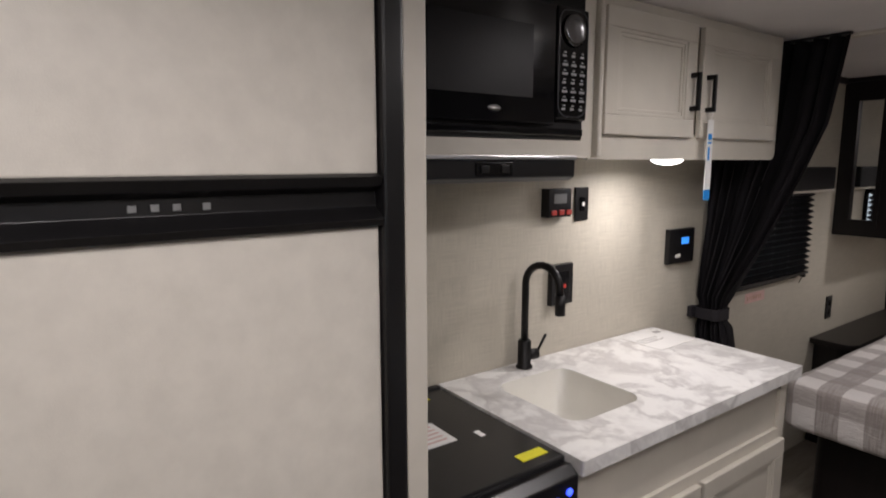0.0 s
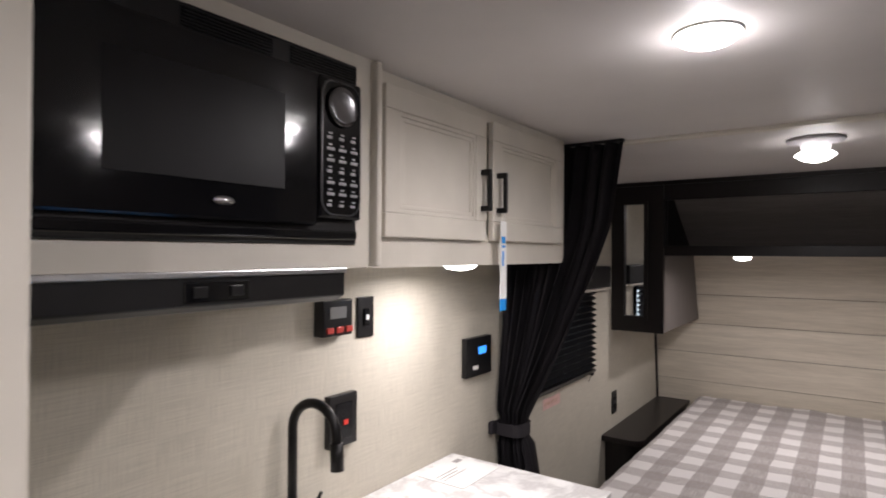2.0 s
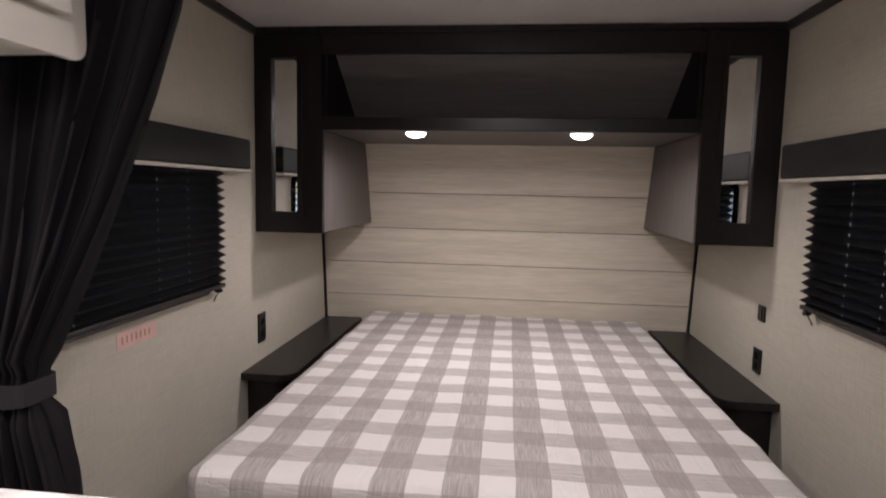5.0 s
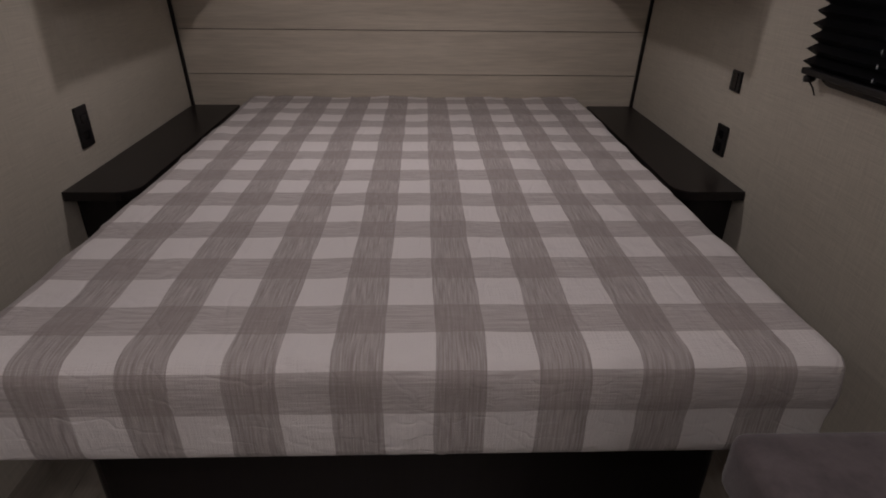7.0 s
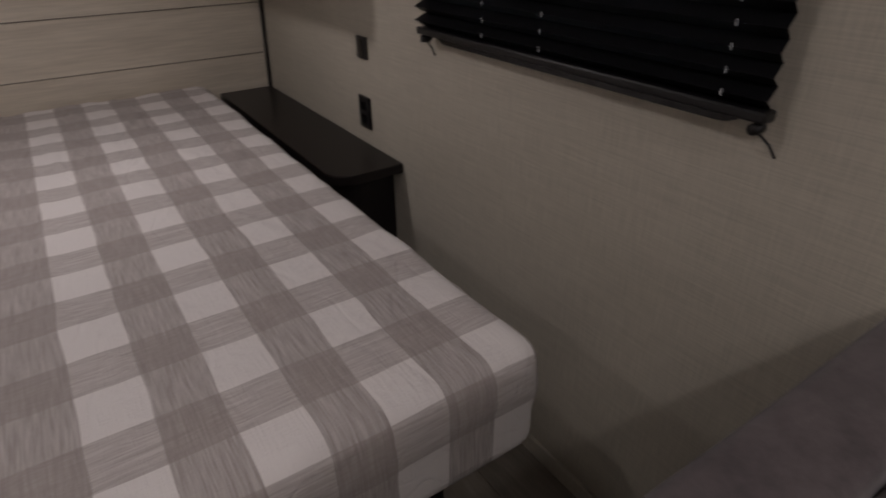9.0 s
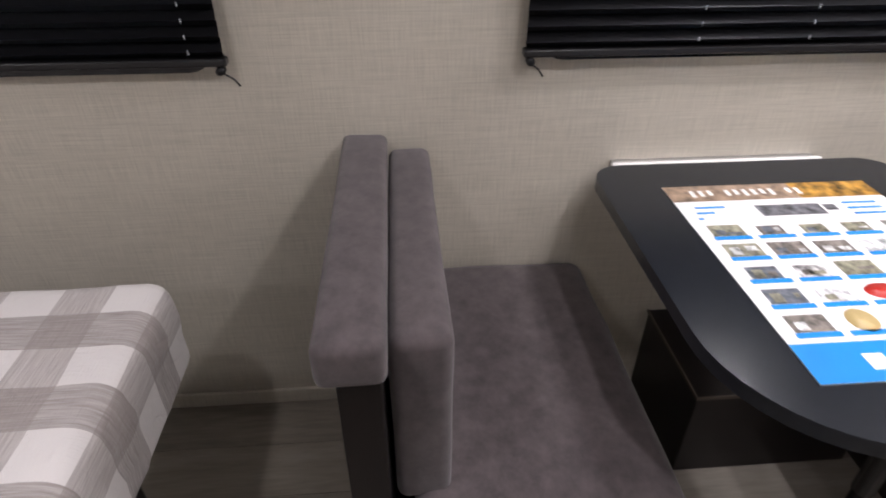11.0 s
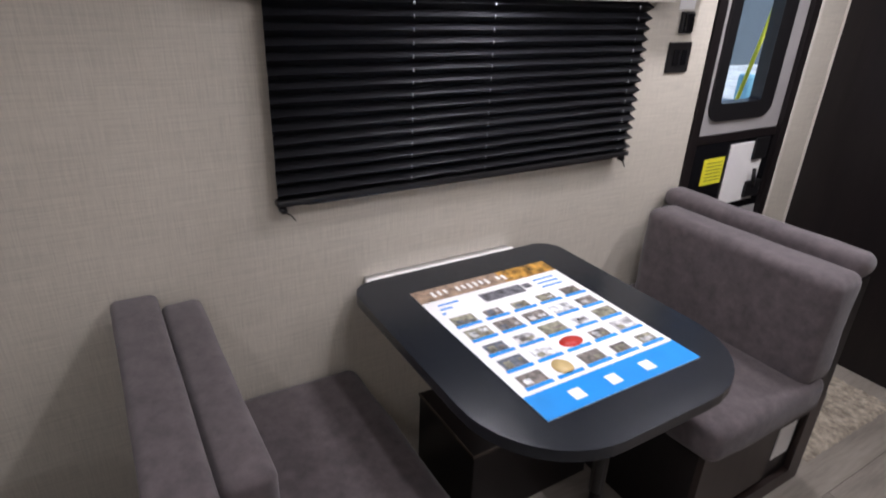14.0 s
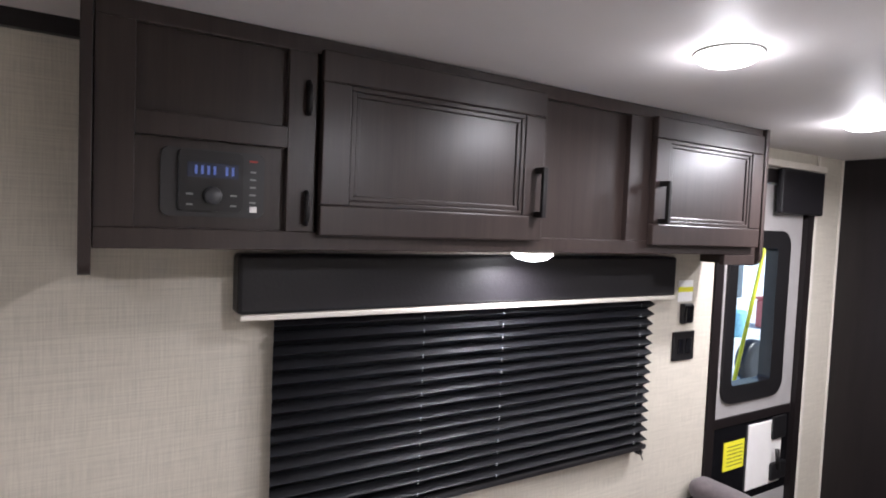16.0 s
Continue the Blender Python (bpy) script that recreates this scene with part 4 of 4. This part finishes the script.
sm = root("smoke_detector", 1.36, -2.47, CEIL, "round white smoke detector on the ceiling", "smoke detector")
lathe("base", [(0.055, 0), (0.055, -0.008), (0.050, -0.010)], 1.36, -2.47, CEIL, WHITE, sm)
lathe("cap", [(0.048, -0.010), (0.048, -0.030), (0.040, -0.037), (0.012, -0.039)], 1.36, -2.47, CEIL, WHITE, sm)
lathe("button", [(0.012, -0.039), (0.010, -0.042)], 1.36, -2.49, CEIL, GREY, sm)
tp = root("tape_marks", 1.26, -2.47, CEIL - 0.002, "small brown paper tabs stuck on the ceiling", "tape")
each("tab", [((1.232, -2.485, CEIL - 0.002), (1.240, -2.445, CEIL)), ((1.275, -2.485, CEIL - 0.002), (1.283, -2.445, CEIL))], COPPER, 0, tp)
box("strip", (1.241, -2.475, CEIL - 0.0016), (1.274, -2.455, CEIL), PAPER, 0, tp)


# ---- things: dinette ----
def cushion(name, lo, hi, r, parent, puff=0.006):
    bm = bmesh.new()
    add_box(bm, lo, hi, r, 5)
    bmesh.ops.subdivide_edges(bm, edges=[e for e in bm.edges if e.calc_length() > 0.15], cuts=5, use_grid_fill=True)
    c = [(a + b) / 2 for a, b in zip(lo, hi)]
    for v in bm.verts:
        p = v.co
        e = puff * noise.noise((p.x * 6, p.y * 6, p.z * 6))
        d = Vector([(p[k] - c[k]) / max(1e-3, (hi[k] - lo[k])) for k in range(3)])
        v.co += d * e * 2
    return under(mesh_ob(name, bm, SUEDE, True), parent)


def bench_left():
    b = root("dinette_bench", 1.65, -2.55, 0, "dinette bench with taupe suede cushions and dark base", "bench", "dinette benches")
    x0 = 1.32
    box("base", (x0 + 0.02, -2.80, 0.0), (W - 0.002, -2.375, 0.358), ESPRESSO, 0.003, b)
    ring("front_frame", "x", [(-2.815, 0.0), (-2.376, 0.0), (-2.376, 0.36), (-2.815, 0.36)], [(-2.75, 0.07), (-2.40, 0.07), (-2.40, 0.28), (-2.75, 0.28)], x0, x0 + 0.019, ESPRESSO, b)
    box("back_panel", (x0 + 0.045, -2.385, 0.0), (W - 0.002, -2.325, 0.775), ESPRESSO, 0.003, b)
    cushion("seat", (x0 - 0.02, -2.865, 0.362), (W - 0.006, -2.42, 0.475), 0.035, b)
    cushion("backrest", (x0 + 0.075, -2.482, 0.45), (W - 0.02, -2.392, 0.802), 0.02, b, 0.003)
    cushion("bolster", (x0 + 0.03, -2.394, 0.766), (W - 0.03, -2.300, 0.838), 0.016, b, 0.003)


def bench_right():
    b = root("dinette_bench", 1.69, -3.85, 0, "dinette bench with taupe suede cushions and dark base", "bench", "dinette benches")
    x0 = 1.345
    box("base", (x0 + 0.02, -4.16, 0.0), (W - 0.002, -3.575, 0.345), ESPRESSO, 0.003, b)
    ring("front_frame", "x", [(-4.17, 0.0), (-3.57, 0.0), (-3.57, 0.35), (-4.17, 0.35)], [(-4.10, 0.06), (-3.64, 0.06), (-3.64, 0.30), (-4.10, 0.30)], x0, x0 + 0.019, UMBER, b)
    box("drawer", (x0 + 0.008, -3.95, 0.085), (x0 + 0.026, -3.65, 0.295), UMBER, 0.002, b)
    box("vent_label", (x0 + 0.017, -4.08, 0.14), (x0 + 0.0215, -3.99, 0.27), PAPER, 0, b)
    box("back_panel", (x0, -4.165, 0.345), (W - 0.002, -4.09, 0.76), ESPRESSO, 0.003, b)
    cushion("seat", (x0 - 0.035, -4.06, 0.350), (W - 0.006, -3.545, 0.470), 0.035, b)
    cushion("backrest", (x0 - 0.02, -4.088, 0.445), (W - 0.05, -3.945, 0.797), 0.035, b)
    cushion("bolster", (x0 - 0.012, -4.165, 0.765), (W - 0.008, -4.07, 0.838), 0.034, b)


bench_left(), bench_right()


def table():
    t = root("dinette_table", 1.6, -3.15, 0, "black laminate dinette table with rounded corners on a single leg", "table")
    prism("top", round_rect(1.225, 1.985, -3.515, -2.835, (0.22, 0.07, 0.07, 0.22), 10), "z", 0.722, 0.748, TABLE, 0.004, t)
    box("wall_bracket", (1.9855, -3.38, 0.725), (2.000, -2.89, 0.7495), WHITE, 0.003, t)
    box("wall_rail", (2.0005, -3.38, 0.69), (W, -2.90, 0.742), STEEL, 0.003, t)
    tube("leg", [(1.388, -3.206, 0.012), (1.389, -3.206, 0.36), (1.390, -3.205, 0.715)], 0.014, MATTE_BLACK, t)
    tube("leg_sleeve", [(1.389, -3.206, 0.40), (1.390, -3.205, 0.7155)], 0.018, MATTE_BLACK, t)
    lathe("foot", [(0.022, 0.0), (0.022, 0.012), (0.017, 0.016)], 1.387, -3.207, 0.0, BLACK, t)


table()
wb = root("wheel_box", 1.86, -3.3, 0, "dark boxed-in wheel housing under the table", "box")
box("housing", (1.715, -3.55, 0.0), (W - 0.001, -3.085, 0.28), ESPRESSO_H, 0.003, wb)
# lighter brown strips along the two top edges
each("edge_banding", [((1.711, -3.55, 0.272), (1.7145, -3.083, 0.282)), ((1.711, -3.0845, 0.272), (W - 0.001, -3.081, 0.282))], plain("brown_edge", (0.09, 0.07, 0.055), 0.5), 0, wb)


def poster():
    p = root("feature_poster", 1.6, -3.18, 0.749, "printed white and blue feature poster lying on the table", "poster")
    xa, xb, ya, yb, z = 1.330, 1.872, -3.392, -2.957, 0.7488
    box("sheet", (xa, ya, z), (xb, yb, z + 0.0012), PAPER, 0, p)
    z += 0.0014
    box("blue_band", (xa, ya, z), (xa + 0.075, yb, z + 0.0004), BLUE, 0, p)
    box("header", (xb - 0.062, ya + 0.17, z), (xb, yb, z + 0.0004), plain("tan_print", (0.27, 0.19, 0.13), 0.35, vary=0.6, scale=40), 0, p)
    box("header_photo", (xb - 0.062, ya, z), (xb, ya + 0.169, z + 0.0004), plain("amber_print", (0.34, 0.18, 0.03), 0.35, vary=0.95, scale=45), 0, p)
    boxes("header_bar", [((xb - 0.046 + 0.003 * (k % 3), yb - 0.056 - 0.0185 * k, z + 0.0005), (xb - 0.020, yb - 0.047 - 0.0185 * k, z + 0.0008)) for k in range(13) if k not in (3, 10)], PAPER, 0, p)
    each("trailer_print", [((xb - 0.125, -3.24, z), (xb - 0.085, -3.11, z + 0.0004)), ((xb - 0.112, -3.27, z), (xb - 0.090, -3.245, z + 0.0004))], plain("dark_print", (0.12, 0.12, 0.13), 0.4, vary=0.9, scale=60), 0, p)
    boxes("caption", [((xb - 0.09 - 0.02 * k, -3.05 + 0.03 * k, z), (xb - 0.083 - 0.02 * k, -2.99 + 0.005 * k, z + 0.0004)) for k in range(3)] + [((xb - 0.09 - 0.02 * k, -3.36, z), (xb - 0.083 - 0.02 * k, -3.29, z + 0.0004)) for k in range(3)], BLUE, 0, p)
    caps = []
    inks = [plain("ink_print", c, 0.4, vary=0.8, scale=70) for c in ((0.16, 0.14, 0.12), (0.45, 0.44, 0.43), (0.22, 0.21, 0.15), (0.60, 0.59, 0.57), (0.10, 0.11, 0.13))]
    groups = {k: [] for k in range(5)}
    rng = random.Random(4)
    for r in range(5):
        for c in range(5):
            y = yb - 0.022 - 0.083 * c
            x = xa + 0.098 + 0.064 * r
            caps.append(((x - 0.012, y - 0.070, z), (x - 0.001, y, z + 0.0004)))
            if (r, c) in ((0, 1), (1, 2)):
                continue
            s = rng.uniform(0.0, 0.012)
            groups[rng.randrange(5)].append(((x, y - 0.068 + s, z), (x + 0.040 - s, y - s, z + 0.0004)))
            u, v = rng.uniform(0.004, 0.016), rng.uniform(0.008, 0.030)
            groups[rng.randrange(5)].append(((x + u, y - 0.062 + s, z + 0.0005), (x + u + rng.uniform(0.006, 0.014), y - 0.062 + s + v, z + 0.0007)))
            groups[rng.randrange(5)].append(((x + 0.004, y - 0.026 - s, z + 0.0005), (x + rng.uniform(0.014, 0.028), y - 0.008 - s, z + 0.0007)))
    boxes("caption", caps, BLUE, 0, p)
    for k, g in groups.items():
        if g:
            each("photo", g, inks[k], 0, p)
    lathe("photo", [(0.026, 0), (0.026, 0.0004)], xa + 0.118, yb - 0.14, z, plain("buff_print", (0.6, 0.45, 0.2), 0.4), p, "z", 20, 0.9)
    lathe("photo", [(0.020, 0), (0.020, 0.0004)], xa + 0.182, yb - 0.222, z, RED, p, "z", 20, 1.6)
    each("footer_mark", [((xa + 0.02, yb - 0.12 - 0.1 * k, z + 0.0005), (xa + 0.05, yb - 0.09 - 0.1 * k, z + 0.0008)) for k in range(3)], PAPER, 0, p)


poster()


def dinette_cabinet():
    c = root("dinette_wall_cabinet", 1.93, -3.22, 1.597, "dark umber wood overhead cabinet with radio panel", "cabinet")
    X, y0, y1 = 1.842, -4.085, -2.358
    box("body", (X + 0.016, y0, 1.600), (W - 0.001, y1, CEIL - 0.002), UMBER, 0.0, c)
    zt = CEIL - 0.001
    bars = [((y0, 1.597), (y1, 1.630)), ((y0, 1.945), (y1, zt)), ((y1 - 0.055, 1.63), (y1, 1.945)), ((-2.700, 1.63), (-2.648, 1.945)),
            ((-2.648, 1.775), (y1 - 0.055, 1.812)), ((-3.235, 1.63), (-3.205, 1.945)), ((-3.60, 1.63), (-3.510, 1.945)), ((y0, 1.63), (-4.06, 1.945))]
    boxes("face_frame", [((X, *a), (X + 0.016, *b)) for a, b in bars], UMBER, 0.0015, c)
    panel_door(c, X - 0.001, -1, -3.216, -2.703, 1.624, 1.952, UMBER, 0.055)
    panel_door(c, X - 0.001, -1, -4.066, -3.588, 1.620, 1.950, UMBER, 0.055)
    bar_handle(c, X - 0.02, -1, -3.196, 1.675, 1.785, MATTE_BLACK)
    bar_handle(c, X - 0.02, -1, -3.610, 1.675, 1.785, MATTE_BLACK)
    for z in (1.672, 1.865):
        tube("hinge", [(X - 0.004, -2.682, z - 0.028), (X - 0.012, -2.682, z - 0.02), (X - 0.012, -2.682, z + 0.02), (X - 0.004, -2.682, z + 0.028)], 0.005, MATTE_BLACK, c, 8)
    prism("end_panel", round_rect(X - 0.012, W - 0.001, 1.556, zt, (0.02, 0.0, 0.0, 0.0)), "y", y1 + 0.001, y1 + 0.018, UMBER, 0.002, c)
    prism("end_panel", round_rect(X - 0.012, W - 0.001, 1.562, zt, (0.03, 0.0, 0.0, 0.0)), "y", y0 - 0.018, y0 - 0.001, UMBER, 0.002, c)
    box("light_rail", (X, -4.084, 1.566), (X + 0.016, -3.93, 1.5965), UMBER, 0.002, c)


def radio():
    r = root("stereo_radio", 1.855, -2.53, 1.653, "black in-wall stereo with blue display and knob", "radio")
    x = 1.857
    prism("bezel", round_rect(-2.612, -2.450, 1.650, 1.760, 0.012), "x", x, x - 0.006, plain("dark_grey_bezel", (0.014, 0.013, 0.014), 0.45), 0.001, r)
    prism("unit", round_rect(-2.575, -2.475, 1.660, 1.757, 0.006), "x", x - 0.0062, x - 0.014, BLACK, 0.001, r)
    box("display", (x - 0.0145, -2.567, 1.714), (x - 0.0155, -2.488, 1.738), plain("dark_lcd", (0.03, 0.035, 0.06), 0.2), 0, r)
    boxes("digit", [((x - 0.0156, -2.560 + 0.0095 * k, 1.719), (x - 0.016, -2.556 + 0.0095 * k, 1.733)) for k in range(7) if k != 2], LCD_DIM, 0, r)
    lathe("knob", [(0.014, 0), (0.014, -0.008), (0.012, -0.012)], x - 0.014, -2.527, 1.685, plain("grey_knob", (0.04, 0.04, 0.042), 0.4), r, "x")
    marks = [((x - 0.0145, y - 0.005, z), (x - 0.0152, y + 0.005, z + 0.003)) for y in (-2.560, -2.492) for z in (1.668, 1.685)]
    marks += [((x - 0.0065, -2.598, 1.675 + 0.013 * k), (x - 0.0072, -2.588, 1.678 + 0.013 * k)) for k in range(5)]
    each("button", marks, DIM_KEY, 0, r)
    box("indicator", (x - 0.0065, -2.600, 1.745), (x - 0.0075, -2.586, 1.748), LED_RED, 0, r)
    box("port", (x - 0.0065, -2.600, 1.660), (x - 0.0075, -2.588, 1.670), STEEL, 0, r)


dinette_cabinet(), radio()
p = wall_plate("light_switch", -4.075, -3.968, 1.238, 1.333, W, -1, "black wall switch plate beside the entry")
each("rocker", [((W - 0.012, -4.055, 1.262), (W - 0.008, -4.03, 1.31)), ((W - 0.012, -4.015, 1.262), (W - 0.008, -3.99, 1.31))], GLOSS, 0.001, p)
p = wall_plate("remote_holder", -4.05, -4.00, 1.36, 1.425, W, -1, "small black remote clip on the wall", 0.015)
box("remote", (W - 0.022, -4.045, 1.365), (W - 0.0155, -4.005, 1.42), GLOSS, 0.003, p)
p = wall_plate("notice_sticker", -4.06, -3.985, 1.43, 1.50, W, -1, "white and yellow notice sticker on the wall", 0.001, PAPER)
box("stripe", (W - 0.0018, -4.06, 1.462), (W - 0.0011, -3.985, 1.478), YELLOW, 0, p)


# ---- entry door ----
def entry_door():
    d = structure(new("door_1"), "grey entry door with tall window and black frame")
    ya, yb = -4.785, -4.175
    ring("frame", "x", [(ya - 0.0, -0.0), (yb, 0.0), (yb, 1.90), (ya, 1.90)], [(ya + 0.045, 0.03), (yb - 0.045, 0.03), (yb - 0.045, 1.85), (ya + 0.045, 1.85)], W - 0.006, W + 0.055, ESPRESSO, d)
    hole = round_rect(-4.63, -4.275, 1.065, 1.66, 0.05)
    ring("panel", "x", round_rect(ya + 0.05, yb - 0.05, 1.0, 1.845, (0.002, 0.002, 0.07, 0.07)), hole, W + 0.012, W + 0.045, GREY, d)
    ring("window_frame", "x", round_rect(-4.645, -4.262, 1.05, 1.675, 0.06), round_rect(-4.56, -4.315, 1.115, 1.61, 0.015), W + 0.002, W + 0.05, BLACK, d)
    g = box("pane", (W + 0.028, -4.575, 1.10), (W + 0.032, -4.30, 1.63), GLASS, 0, d)
    g.visible_shadow = False
    box("mid_rail", (W + 0.008, ya + 0.05, 0.965), (W + 0.046, yb - 0.05, 0.9995), ESPRESSO, 0.003, d)
    box("latch_band", (W + 0.012, ya + 0.05, 0.665), (W + 0.045, yb - 0.05, 0.9645), GLOSS, 0.003, d)
    box("lower_panel", (W + 0.012, ya + 0.05, 0.03), (W + 0.045, yb - 0.05, 0.6645), GREY, 0.003, d)
    box("yellow_label", (W + 0.010, -4.435, 0.80), (W + 0.0118, -4.31, 0.905), YELLOW, 0, d)
    boxes("label_print", [((W + 0.0093, -4.425, 0.815 + 0.014 * k), (W + 0.0099, -4.33, 0.818 + 0.014 * k)) for k in range(6)], plain("dark_ink", (0.12, 0.11, 0.02), 0.5), 0, d)
    box("latch_cover", (W + 0.006, -4.68, 0.70), (W + 0.0118, -4.455, 0.95), WHITE, 0.003, d)
    box("deadbolt", (W - 0.004, -4.69, 0.875), (W + 0.0055, -4.60, 0.965), BLACK, 0.006, d)
    box("latch", (W - 0.008, -4.70, 0.715), (W + 0.0055, -4.60, 0.785), BLACK, 0.008, d)
    tube("latch_lever", [(W - 0.01, -4.64, 0.76), (W - 0.014, -4.625, 0.80), (W - 0.012, -4.62, 0.84)], 0.008, BLACK, d, 8)
    box("shade_roll", (W - 0.03, -4.80, 1.74), (W - 0.007, -4.50, 1.905), VALANCE, 0.008, d)
    box("shade_rail", (W - 0.034, -4.80, 1.906), (W - 0.001, -4.17, 1.93), CREAM, 0.003, d)


entry_door()



def floor_mat(x0, x1, y0, y1):
    m = root("floor_mat", (x0 + x1) / 2, (y0 + y1) / 2, 0, "beige shaggy mat on the floor at the entry door", "mat")
    rng = random.Random(11)
    bm = bmesh.new()
    nx, ny = 48, 48
    rows = []
    for i in range(nx + 1):
        rows.append([])
        for k in range(ny + 1):
            rim = i in (0, nx) or k in (0, ny)
            h = 0.001 if rim else 0.009 + rng.uniform(-0.004, 0.006)
            rows[-1].append(bm.verts.new((x0 + (x1 - x0) * i / nx + rng.uniform(-0.003, 0.003), y0 + (y1 - y0) * k / ny + rng.uniform(-0.003, 0.003), h)))
    for a, b in zip(rows, rows[1:]):
        for k in range(ny):
            bm.faces.new((a[k], a[k + 1], b[k + 1], b[k]))
    under(mesh_ob("pile", bm, plain("beige_pile", (0.30, 0.26, 0.20), 0.95, vary=0.45, scale=40, grain=0.8), False), m)
    box("backing", (x0 + 0.01, y0 + 0.01, 0.0003), (x1 - 0.01, y1 - 0.01, 0.0012), GREY, 0, m)


floor_mat(1.36, 1.98, -4.88, -4.27)

# ---- outside, seen through the door window ----
structure(box("ground", (-200, -200, -0.85), (200, 200, -0.80), ASPHALT, 0), "pale concrete yard outside")
shop = root("service_building", 16, -16, -0.8, "pale metal service building across the yard", "building")
box("wall", (14, -52, -0.8), (18, 6, 4.2), FACADE, 0.02, shop)
each("bay_door", [((13.93, -42 + 6 * k, -0.8), (14.0, -39 + 6 * k, 2.4)) for k in range(7)], plain("dark_bay", (0.08, 0.1, 0.12), 0.6), 0, shop)
box("roof_edge", (13.7, -52.2, 4.2), (18.2, 6.2, 4.6), WHITE, 0.02, shop)
pole = root("yellow_pole", 2.75, -5.05, -0.8, "slanted yellow pole outside the door", "pole")
tube("shaft", [(2.75, -5.05, -0.8), (2.75, -5.53, 0.9), (2.75, -6.02, 2.6)], 0.011, YELLOW, pole, 10)
crate = root("red_bin", 9.25, -17.9, -0.8, "red waste bin in the yard", "bin")
box("tub", (8.9, -18.3, -0.8), (9.6, -17.5, -0.05), DULL_RED, 0.05, crate)
box("lid", (8.86, -18.34, -0.049), (9.64, -17.46, 0.02), DULL_RED, 0.03, crate)
bin2 = root("blue_bin", 9.0, -15.7, -0.8, "blue barrel in the yard", "bin")
lathe("barrel", [(0.2, 0), (0.23, 0.06), (0.23, 0.55), (0.2, 0.62)], 9.0, -15.7, -0.8, TEAL, bin2)
tyre = root("spare_tyre", 6.3, -11.8, -0.8, "black tyre standing in the yard", "tyre")
lathe("tread", [(0.18, -0.1), (0.33, -0.1), (0.36, -0.06), (0.36, 0.06), (0.33, 0.1), (0.18, 0.1)], 6.3, -11.8, -0.44, BLACK, tyre, "x")

# ---- floor planks ----
pw = W / 13
for i in range(13):
    y = REAR - random.uniform(0.0, 0.8)
    x0, x1 = i * pw + 0.0006, (i + 1) * pw - 0.0006
    while y < 0.0:
        n = y + 1.22
        lo, hi = max(y, REAR) + 0.0006, min(n, 0.015) - 0.0006
        if hi - lo > 0.05:
            bm = bmesh.new()
            add_box(bm, (x0, lo, -0.0055), (x1, hi, 0.0), 0.0008, 1)
            under(mesh_ob("plank", bm, VINYL), subfloor)
        y = n
